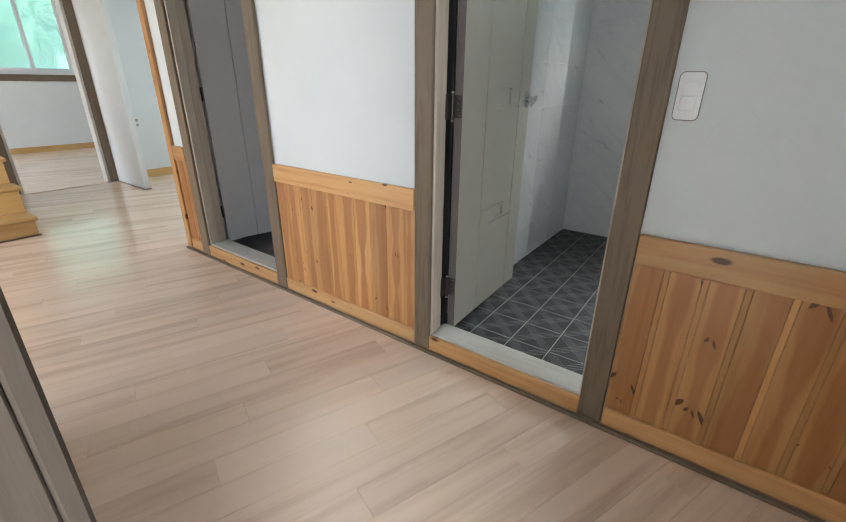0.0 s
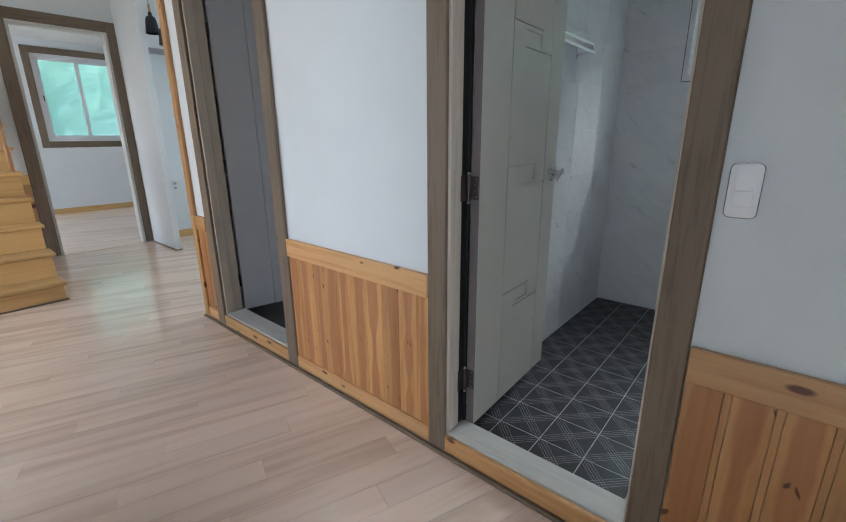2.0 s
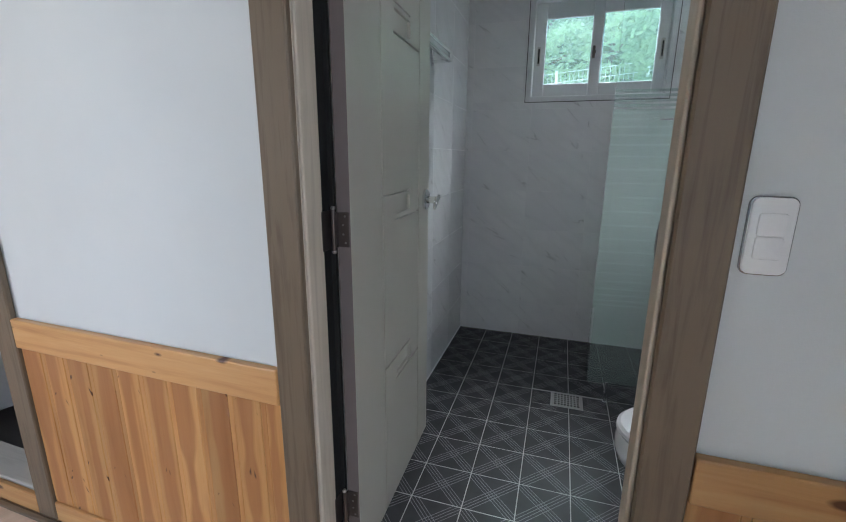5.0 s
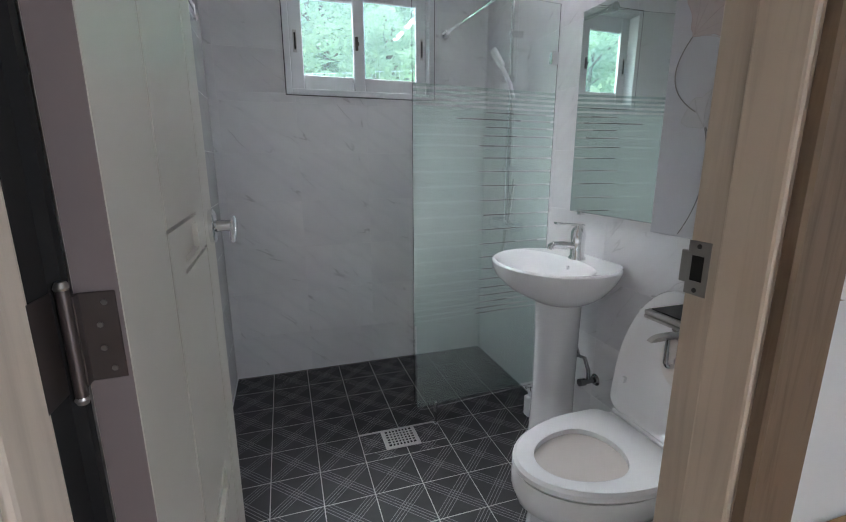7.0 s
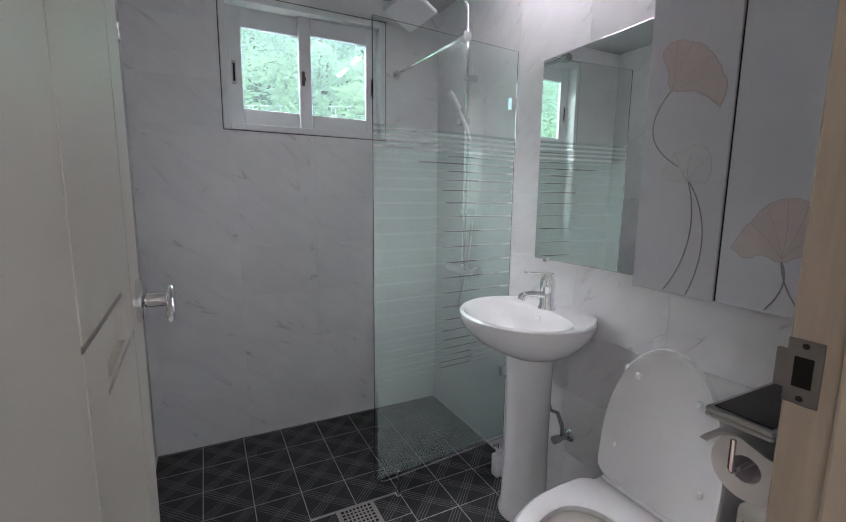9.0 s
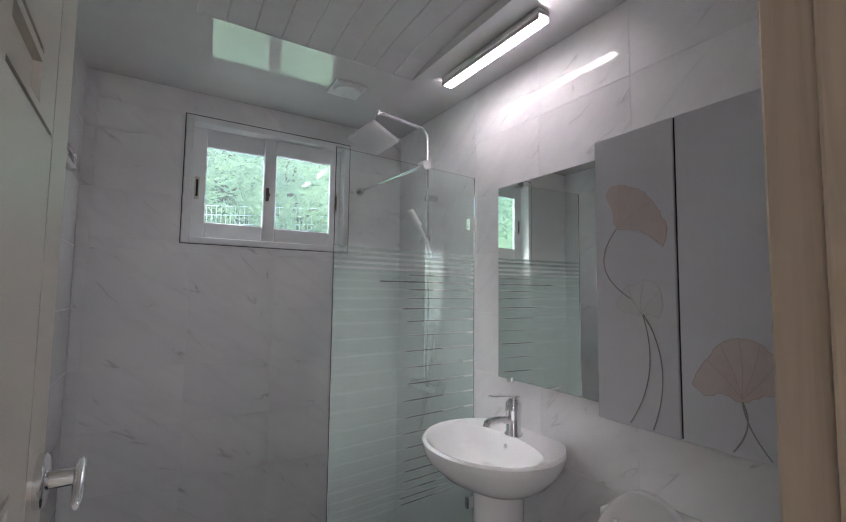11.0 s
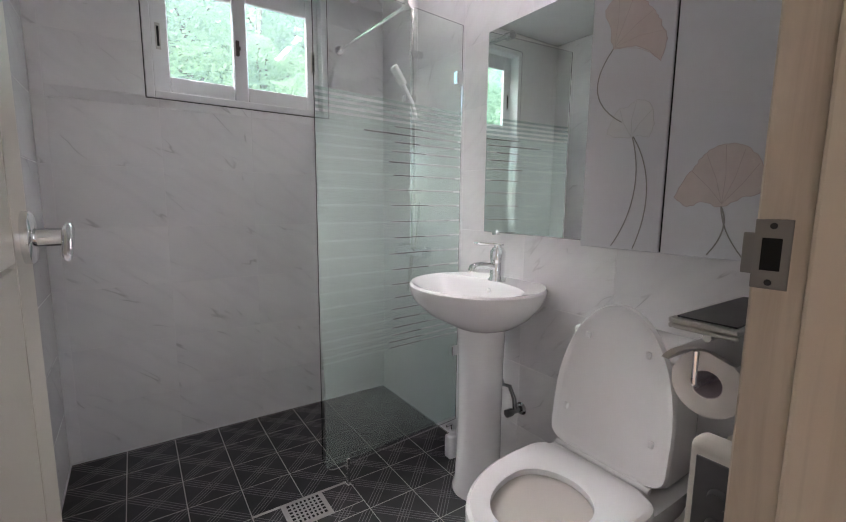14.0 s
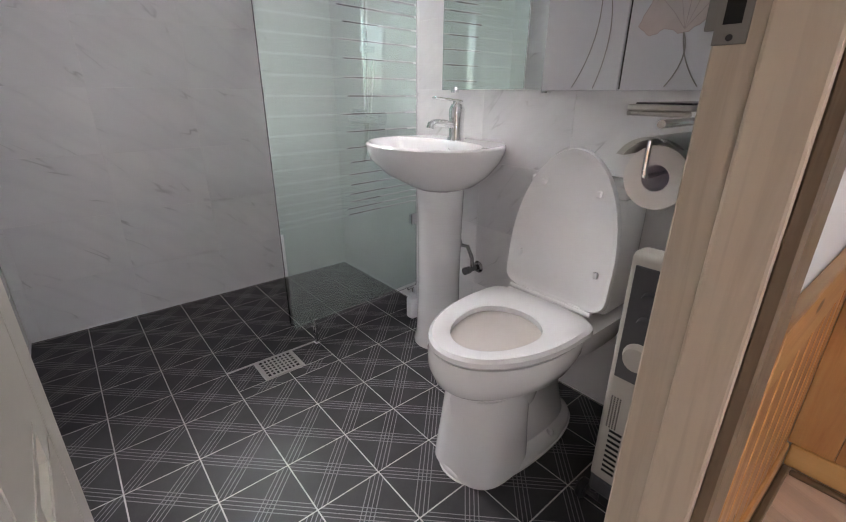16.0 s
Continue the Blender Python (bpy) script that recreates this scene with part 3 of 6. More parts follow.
for x, s in ((0.261, 1), (1.249, -1)):
    part("jamb", boxes(((x, -1.612, 0.0), (x + s * 0.084, -1.4592, 2.2)), bevel=0.002), SHADED_LINING, start_frame)
part("head_jamb", boxes(((0.345, -1.612, 2.2), (1.165, -1.4592, 2.299)), bevel=0.002), SHADED_LINING_X, start_frame)
far_frame = tagged(new("door_frame_3"), "pale frame of the far doorway", "", "", "structure")
for y, s in ((FAR_L, 1), (FAR_R, -1)):
    part("jamb", boxes(((FAR - 0.122, y, 0.0), (FAR + 0.012, y + s * 0.03, FAR_H)), bevel=0.003), SILL, far_frame)
part("head_jamb", boxes(((FAR - 0.122, FAR_L + 0.031, FAR_H - 0.03), (FAR + 0.012, FAR_R - 0.031, FAR_H)), bevel=0.003), SILL, far_frame)
part("threshold", boxes(((FAR - 0.122, FAR_L + 0.031, 0.0005), (FAR + 0.012, FAR_R - 0.031, 0.008)), bevel=0.003), LAMINATE, far_frame)


# wainscot: cap rail, boards, base rail, floor strip
def wainscot(name, x0, x1, label, cap=0.802):
    top = tagged(new(name), label, "", "", "structure")
    part("cap_rail", boxes(((x0, -0.024, cap - 0.100), (x1, -0.001, cap)), bevel=0.004, seg=2), PINE_X, top, "wide knotty pine cap rail")
    part("base_rail", boxes(((x0, -0.020, 0.013), (x1, -0.001, 0.092)), bevel=0.006, seg=2), PINE_X, top)
    x = x0
    k = 0
    while x < x1 - 0.004:
        w = min((0.090, 0.018)[k % 2], x1 - x)
        d = 0.0098 if k % 2 else 0.011
        bm = boxes(((-w / 2 + 0.0003, -d, 0.092), (w / 2 - 0.0003, -0.001, cap - 0.100)), bevel=0.0016)
        ob = part("bead" if k % 2 else "board", bm, PINE_BEAD if k % 2 else PINE_BOARD, top)
        ob.location = (x + w / 2, 0, 0)
        x += w
        k += 1
    return top


wainscot("wainscot_1", OPEN_R + 0.090, HALL_END - 0.013, "knotty pine wainscot under white paper", 0.789)
wainscot("wainscot_2", OPB_R + 0.098, OPEN_L - 0.091, "knotty pine wainscot between the two doors")
wainscot("wainscot_3", END + 0.05, OPB_L - 0.102, "narrow knotty pine wainscot at the wall end")
setting("corner_trim", boxes(((END - 0.012, -0.026, 0.013), (END + 0.05, -0.001, HALL_H - 0.002)), ((END - 0.012, -0.001, 0.013), (END - 0.001, WALL, HALL_H - 0.002)),
                             bevel=0.003), PINE, "pine corner trim up the wall end")
setting("floor_strip", boxes(((END - 0.02, -0.042, 0.0), (HALL_END - 0.012, -0.021, 0.014)), bevel=0.005, seg=2), CASING_X, "grey-brown strip along the wall foot")


# hall floor of staggered planks, laid askew
def plank_floor(x0, x1, y0, y1, turn):
    floor = setting("floor", boxes(((x0, y0, -0.02), (x1, y1, -0.003))), mat("floor_joint", (0.64, 0.50, 0.40), 0.6), "pale oak laminate floor of staggered planks")
    w, l = 0.125, 1.20
    rot = Matrix.Rotation(turn, 3, "Z")
    near = []
    for i in range(-90, 90):
        shift = (i * 0.437) % 1.0 * l
        for j in range(-10, 10):
            c = rot @ Vector((i * w + w / 2, j * l + shift, 0))
            if x0 - 0.7 < c.x < x1 + 0.7 and y0 - 0.7 < c.y < y1 + 0.7:
                near.append(c)
    return floor, w, l, near


def clip_rect(bm, x0, x1, y0, y1):
    for co, no in (((x0, 0, 0), (-1, 0, 0)), ((x1, 0, 0), (1, 0, 0)), ((0, y0, 0), (0, -1, 0)), ((0, y1, 0), (0, 1, 0))):
        cut = bmesh.ops.bisect_plane(bm, geom=bm.verts[:] + bm.edges[:] + bm.faces[:], plane_co=co, plane_no=no, clear_outer=True)
        edge = [e for e in cut["geom_cut"] if isinstance(e, bmesh.types.BMEdge)]
        if edge:
            bmesh.ops.edgeloop_fill(bm, edges=edge)
    return bm


def lay_planks():
    turn = radians(-20)
    x0, x1, y0, y1 = BACK, 2.3, -4.6, 3.0
    floor, w, l, spots = plank_floor(x0, x1, y0, y1, turn)
    rot = Matrix.Rotation(turn, 4, "Z")
    whole = None
    far = bmesh.new()
    for c in spots:
        # a hall floor piece only where the hall, kitchen and living room are
        ex, ey = 0.30, 0.62
        regions = ((x0, END, -4.6, 3.0), (END, 2.3, -4.6, -0.0))
        for rx0, rx1, ry0, ry1 in regions:
            if not (rx0 - ex < c.x < rx1 + ex and ry0 - ey < c.y < ry1 + ey):
                continue
            inside = rx0 + ex < c.x < rx1 - ex and ry0 + ey < c.y < ry1 - ey
            close = -2.9 < c.x < 1.6 and -2.0 < c.y < 0.7
            if close and inside and whole is not None:
                ob = new("plank", whole)
                ob.parent, ob.matrix_basis = floor, Matrix.Translation(c) @ rot
                continue
            bm = boxes(((-w / 2 + 0.0003, -l / 2 + 0.0003, -0.003), (w / 2 - 0.0003, l / 2 - 0.0003, 0.0)), bevel=0.0004)
            if close and inside:
                ob = link("plank", bm, LAMINATE, floor)
                ob.matrix_basis = Matrix.Translation(c) @ rot
                whole = ob.data
                continue
            bmesh.ops.transform(bm, matrix=Matrix.Translation(c) @ rot, verts=bm.verts)
            if not inside:
                clip_rect(bm, rx0, rx1, ry0, ry1)
            if not bm.faces:
                bm.free()
                continue
            if close:
                bmesh.ops.translate(bm, vec=(-c.x, -c.y, 0), verts=bm.verts)
                bmesh.ops.transform(bm, matrix=rot.inverted(), verts=bm.verts)
                ob = link("plank", bm, LAMINATE, floor)
                ob.matrix_basis = Matrix.Translation(c) @ rot
            else:
                bm2 = bpy.data.meshes.new("tmp")
                bmesh.ops.transform(bm, matrix=rot.inverted(), verts=bm.verts)
                bm.to_mesh(bm2)
                far.from_mesh(bm2)
                bpy.data.meshes.remove(bm2)
                bm.free()
    rest = link("far_planks", far, LAMINATE_FAR, floor)
    rest.matrix_basis = rot
    tagged(rest, "", "", "", "stuff")


def island_wood():
    """The same laminate where many planks are joined in one mesh."""
    m = LAMINATE.copy()
    m.name = "pale_oak_laminate_joined"
    nt = m.node_tree
    for n in [n for n in nt.nodes if n.bl_idname == "ShaderNodeObjectInfo"]:
        geo = nt.nodes.new("ShaderNodeNewGeometry")
        for l in list(n.outputs["Random"].links):
            nt.links.new(geo.outputs["Random Per Island"], l.to_socket)
    return m


LAMINATE_FAR = island_wood()


# ---- bathroom ----
BX0, BX1, BY0, BY1 = -0.453, 1.191, WALL, 2.349
TURN_BATH = Matrix.Translation((0.35, 1.2, 0)) @ Matrix.Rotation(radians(1.0), 4, "Z") @ Matrix.Translation((-0.35, -1.2, 0))
WIN = (-0.012, 0.80, 1.725, 2.315)      # bathroom window opening x0 x1 z0 z1
before_bath = set(scene.objects)

T = 0.0016   # tile face above its joint thickness
HB = 0.036     # the frame fills a slightly larger hole in the wall
wall_back = setting("wall_bath_back", boxes(((BX0 - 0.1, BY1 + T, 0), (WIN[0] - HB, BY1 + 0.2, 2.6)), ((WIN[1] + HB, BY1 + T, 0), (BX1 + 0.1, BY1 + 0.2, 2.6)),
                                            ((WIN[0] - HB, BY1 + T, 0), (WIN[1] + HB, BY1 + 0.2, WIN[2] - HB)), ((WIN[0] - HB, BY1 + T, WIN[3] + HB), (WIN[1] + HB, BY1 + 0.2, 2.6))),
                    GROUT, "white marble-look tiled wall with a window")
wall_left = setting("wall_bath_left", boxes(((BX0 - 0.1, BY0 - 0.03, 0), (BX0 - T, BY1 + 0.2, 2.6))), GROUT, "white marble-look tiled side wall")
wall_right = setting("wall_bath_right", boxes(((BX1 + T, BY0 - 0.03, 0), (BX1 + 0.1, BY1 + 0.2, 2.6))), GROUT, "white marble-look tiled side wall")
bath_floor = setting("floor_bath", boxes(((BX0 - 0.05, BY0 - 0.03, -0.02), (BX1 + 0.05, BY1 + 0.05, -0.0006))), GROUT_F, "dark plaid tiled bathroom floor")
setting("corner_seal", boxes(((BX0, BY1 - 0.006, -0.001), (BX1, BY1 - 0.0002, 0.006)), ((BX0 + 0.0002, BY0, -0.001), (BX0 + 0.006, BY1, 0.006)),
                             ((BX1 - 0.006, BY0, -0.001), (BX1 - 0.0002, BY1, 0.006))), PLASTIC, "white silicone seal along the floor edge")


# ceiling of moulded plastic with a raised, ribbed middle
def bath_ceiling():
    PX0, PX1, PY0, PY1, up = -0.06, 0.86, 0.55, 1.63, 0.035
    bm = boxes(((BX0 - 0.05, BY0 - 0.03, BATH_H), (PX0, BY1 + 0.05, BATH_H + 0.05)), ((PX1, BY0 - 0.03, BATH_H), (BX1 + 0.05, BY1 + 0.05, BATH_H + 0.05)),
               ((PX0, BY0 - 0.03, BATH_H), (PX1, PY0, BATH_H + 0.05)), ((PX0, PY1, BATH_H), (PX1, BY1 + 0.05, BATH_H + 0.05)))
    n, w = 9, (PX1 - PX0) / 9
    for k in range(n):
        x0, x1 = PX0 + k * w, PX0 + (k + 1) * w
        loops = []
        for s in range(9):
            y = PY0 + (PY1 - PY0) * s / 8
            rise = up * (1 - (2 * s / 8 - 1) ** 2) ** 0.5 if 0 < s < 8 else 0.0
            zz = BATH_H + 0.002 + rise
            loops.append([(x0 + 0.0002, y, zz + 0.003), (x0 + 0.004, y, zz), (x1 - 0.004, y, zz), (x1 - 0.0002, y, zz + 0.003), (x1 - 0.0002, y, zz + 0.02), (x0 + 0.0002, y, zz + 0.02)])
        rings(bm, loops)
    box(bm, (PX0, PY0, BATH_H + 0.055), (PX1, PY1, BATH_H + 0.07))
    return setting("ceiling_bath", bm, BATHCEIL, "glossy white plastic ceiling with a ribbed middle")


bath_ceiling()
setting("ceiling_bath_void", boxes(((BX0 - 0.1, BY0 - 0.03, 2.56), (BX1 + 0.1, BY1 + 0.2, 2.62))), CEILING, "ceiling above the plastic panel")


# window in the back wall
def bath_window():
    x0, x1, z0, z1 = WIN
    y = BY1
    top = tagged(new("window_bath"), "white sliding bathroom window with two sashes", "", "", "structure")
    b = 0.034
    part("window_frame", boxes(((x0 - b, y - 0.006, z0 - b), (x0, y + 0.13, z1 + b)), ((x1, y - 0.006, z0 - b), (x1 + b, y + 0.13, z1 + b)),
                               ((x0, y - 0.006, z0 - b), (x1, y + 0.13, z0)), ((x0, y - 0.006, z1), (x1, y + 0.13, z1 + b)), bevel=0.003), UPVC, top)
    part("frame_seal", boxes(((x0 - b - 0.004, y - 0.002, z0 - b - 0.004), (x0 - b, y, z1 + b + 0.004)), ((x1 + b, y - 0.002, z0 - b - 0.004), (x1 + b + 0.004, y, z1 + b + 0.004)),
                             ((x0 - b, y - 0.002, z0 - b - 0.004), (x1 + b, y, z0 - b)), ((x0 - b, y - 0.002, z1 + b), (x1 + b, y, z1 + b + 0.004))), GAP, top)
    mid = (x0 + x1) / 2
    for sx0, sx1, sy, s in ((x0 + 0.002, mid + 0.03, y + 0.074, 0.072), (mid - 0.045, x1 - 0.002, y + 0.045, 0.066)):
        sz0, sz1 = z0 - 0.004, z1 + 0.004
        sash = part("sash", boxes(((sx0, sy, sz0), (sx0 + s, sy + 0.026, sz1)), ((sx1 - s, sy, sz0), (sx1, sy + 0.026, sz1)),
                                  ((sx0 + s, sy, sz0), (sx1 - s, sy + 0.026, sz0 + s + 0.02)), ((sx0 + s, sy, sz1 - s - 0.03), (sx1 - s, sy + 0.026, sz1)), bevel=0.004), UPVC, top)
        pane = part("pane", boxes(((sx0 + s - 0.004, sy + 0.011, sz0 + s), (sx1 - s + 0.004, sy + 0.015, sz1 - s - 0.01))), PANE, sash)
        pane.visible_shadow = False
        hx = sx0 + 0.03 if sx0 < 0.1 else sx1 - 0.03
        part("pull", boxes(((hx - 0.011, sy - 0.004, 1.93), (hx + 0.011, sy + 0.001, 2.05)), bevel=0.005, seg=2), STEEL, sash)
        part("pull_slot", boxes(((hx - 0.005, sy - 0.006, 1.945), (hx + 0.005, sy - 0.0035, 2.035))), HOLE, sash)
    # mesh carried across both panes so its pale threads haze the whole view
    mesh = part("insect_screen", boxes(((x0 + 0.04, y + 0.112, z0 + 0.03), (x1 - 0.04, y + 0.1125, z1 - 0.03))), SCREEN, top, "pale insect mesh behind the sashes, also hazing the view")
    part("latch", boxes(((mid - 0.034, y + 0.030, 1.955), (mid - 0.018, y + 0.046, 2.03)), ((mid - 0.036, y + 0.022, 1.98), (mid - 0.014, y + 0.034, 2.0)), bevel=0.003), DARKSTEEL, top)


bath_window()


# shower glass with its frosted film of bands
def shower_screen():
    at = Matrix.Translation((0.444, 1.508, 0)) @ Matrix.Rotation(radians(5.0), 4, "Z")
    top = tagged_at("shower_screen", "glass shower screen with a frosted striped film", "shower screen", "", "", at)
    L, z0, z1, r = 0.748, 0.10, 2.03, 0.06
    outline = [(r + r * math.cos(a), z0 + r + r * math.sin(a)) for a in (math.pi + math.pi / 2 * k / 8 for k in range(9))]
    outline += [(L, z0), (L, z1), (0, z1)]
    bm = bmesh.new()
    rings(bm, [[(x, -0.004, z) for x, z in outline], [(x, 0.004, z) for x, z in outline]])
    pane = part("pane", bm, SHOWER, top)
    pane.visible_shadow = False
    # film bands: close below the upper edge, wider in the middle, close again low down
    edges, z = [], 1.648
    pitches = [0.022] * 5 + [0.03, 0.034, 0.038, 0.045, 0.055, 0.062, 0.066, 0.07, 0.07, 0.07, 0.07, 0.066, 0.06, 0.052, 0.045, 0.04, 0.034, 0.03, 0.026, 0.024]
    gaps = [0.010] * 5 + [0.009] * 5 + [0.0078] * 15
    cuts = []
    for p, g in zip(pitches, gaps):
        cuts.append((z - p, z - g))
        z -= p
    bands = [((0.012, z0 + 0.02), (L - 0.001, cuts[-1][0]), FROST)]
    rng = random.Random(5)
    strokes = []
    top_edge = 1.648
    for k, (lo, hi) in enumerate(cuts):
        bands.append(((0.001, lo), (L - 0.001, hi), FROST))
        if k > 4:
            # below the upper stripes each line starts part of the way along, dark first and then paler, as painted
            # shade of the wall behind
            start = L * rng.choice((0.44, 0.46, 0.46, 0.47, 0.48, 0.28))
            turn_pale = L * rng.uniform(0.66, 0.74)
            bands.append(((0.001, hi), (start, top_edge), FROST_THIN))
            strokes.append(((start, hi + 0.001), (turn_pale, top_edge - 0.0015), WALL_SHADE))
            strokes.append(((turn_pale, hi), (L * rng.uniform(0.90, 0.99), top_edge - 0.002), WALL_SHADE_PALE))
        top_edge = lo
    for (u0, w0), (u1, w1), stroke_mat in strokes:
        stroke = part("printed_stroke", boxes(((u0, -0.0046, w0), (u1, -0.0043, w1))), stroke_mat, top, "grey-green stroke of painted wall shade")
        stroke.visible_shadow = False
    for (u0, w0), (u1, w1), film_mat in bands:
        film = part("film_band", boxes(((u0, -0.0048, w0), (u1, -0.0042, w1))), film_mat, top)
        film.visible_shadow = False
    part("floor_clip", boxes(((0.105, -0.016, 0.0), (0.125, 0.016, 0.012)), ((0.108, -0.010, 0.012), (0.122, -0.0045, 0.13)), ((0.108, 0.0045, 0.012), (0.122, 0.010, 0.13)), bevel=0.003), CHROME, top)
    part("wall_clip", boxes(((L - 0.042, -0.014, 1.765), (L - 0.002, 0.014, 1.822)), bevel=0.003), CHROME, top)
    part("wall_clip", boxes(((L - 0.042, -0.014, 0.45), (L - 0.002, 0.014, 0.505)), bevel=0.003), CHROME, top)
    bar = part("brace_bar", tube([(0.435, 0.0, 2.035), (0.525, 0.79, 2.07)], 0.009), CHROME, top, smooth=True)
    part("bar_flange", lathe([(0.001, 0), (0.024, 0), (0.024, 0.012), (0.012, 0.02), (0.001, 0.02)], (0.525, 0.775, 2.07), 20, "y"), CHROME, bar, smooth=True)
    part("glass_grip", lathe([(0.001, -0.02), (0.02, -0.02), (0.022, 0.02), (0.001, 0.02)], (0.435, 0.0, 2.035), 20, "y"), CHROME, bar, smooth=True)


shower_screen()


# rain shower set
def shower_set():
    top = thing("shower_set", "chrome rain shower with square head and hand shower", "shower")
    px, py = 1.128, 1.915
    part("riser_pipe", tube(bend((px, py, 0.95), (px, py, 2.375), (0.80, py - 0.01, 2.405), 0.06), 0.0105), CHROME, top, smooth=True)
    part("drop_pipe", tube(bend((0.86, py - 0.01, 2.40), (0.80, py - 0.01, 2.405), (0.795, py - 0.01, 2.275), 0.04), 0.0105), CHROME, top, smooth=True)
    head = part("rain_head", boxes(((-0.096, -0.096, -0.014), (0.096, 0.096, 0.008)), bevel=0.010, seg=3), PLASTIC, top, "square white-faced rain head", True)
    head.matrix_basis = Matrix.Translation((0.787, py - 0.01, 2.252)) @ Matrix.Rotation(radians(23), 4, Vector((-0.91, 0.42, 0))) @ Matrix.Rotation(radians(20), 4, "Z")
    part("ball_joint", lathe([(0.001, 0.0), (0.014, 0.004), (0.018, 0.018), (0.012, 0.03), (0.001, 0.034)], (0, 0, 0.006), 16), CHROME, head, smooth=True)
    for z in (1.985, 1.28):
        part("wall_bracket", boxes(((px - 0.016, py - 0.016, z - 0.016), (BX1 - 0.002, py + 0.016, z + 0.016)), bevel=0.005, seg=2), CHROME, top)
    part("slider", boxes(((px - 0.05, py - 0.02, 1.74), (px + 0.016, py + 0.02, 1.775)), bevel=0.006, seg=2), CHROME, top)
    hand = part("hand_shower", tube([(px - 0.098, py - 0.03, 1.845), (px - 0.065, py - 0.03, 1.80), (px - 0.022, py - 0.03, 1.735), (px + 0.004, py - 0.03, 1.655)], 0.011), PLASTIC, top, "white hand shower", True)
    spray = part("spray_head", boxes(((-0.013, -0.026, -0.05), (0.013, 0.026, 0.055)), bevel=0.011, seg=3), PORCELAIN, hand, smooth=True)
    spray.matrix_basis = pose(px - 0.100, py - 0.03, 1.852, 0, -36, 0)
    hose = [(px + 0.002 + 0.02 * math.sin(k * 0.35), py - 0.02 + 0.05 * math.sin(k * 0.2), 1.63 - 0.9 * math.sin(k / 20 * math.pi * 0.85)) for k in range(21)]
    part("hose", tube(hose, 0.007, 8), STEEL, top, smooth=True)
    part("mixer", tube([(px, py - 0.14, 0.95), (px, py + 0.14, 0.95)], 0.026, 16), CHROME, top, smooth=True)
    part("mixer_lever", boxes(((px - 0.09, py - 0.012, 0.985), (px + 0.01, py + 0.012, 1.0)), bevel=0.005, seg=2), CHROME, top)
    for s in (-0.075, 0.075):
        part("wall_union", lathe([(0.001, 0), (0.018, 0), (0.018, 0.03), (0.03, 0.034), (0.03, BX1 - px - 0.001), (0.001, BX1 - px - 0.001)], (px, py + s, 0.95), 18, "x"), CHROME, top, smooth=True)


shower_set()


# basin on its pedestal
def egg(cx, cy, z, a_front, a_back, b, n=40, wall=None):
    """An egg outline: long towards -x (front), flatter towards +x."""
    out = []
    for k in range(n):
        t = 2 * math.pi * k / n
        x = math.cos(t)
        px = cx + (a_back if x > 0 else a_front) * x
        if wall is not None:
            px = min(px, wall)
        out.append(Vector((px, cy + b * math.sin(t), z)))
    return out


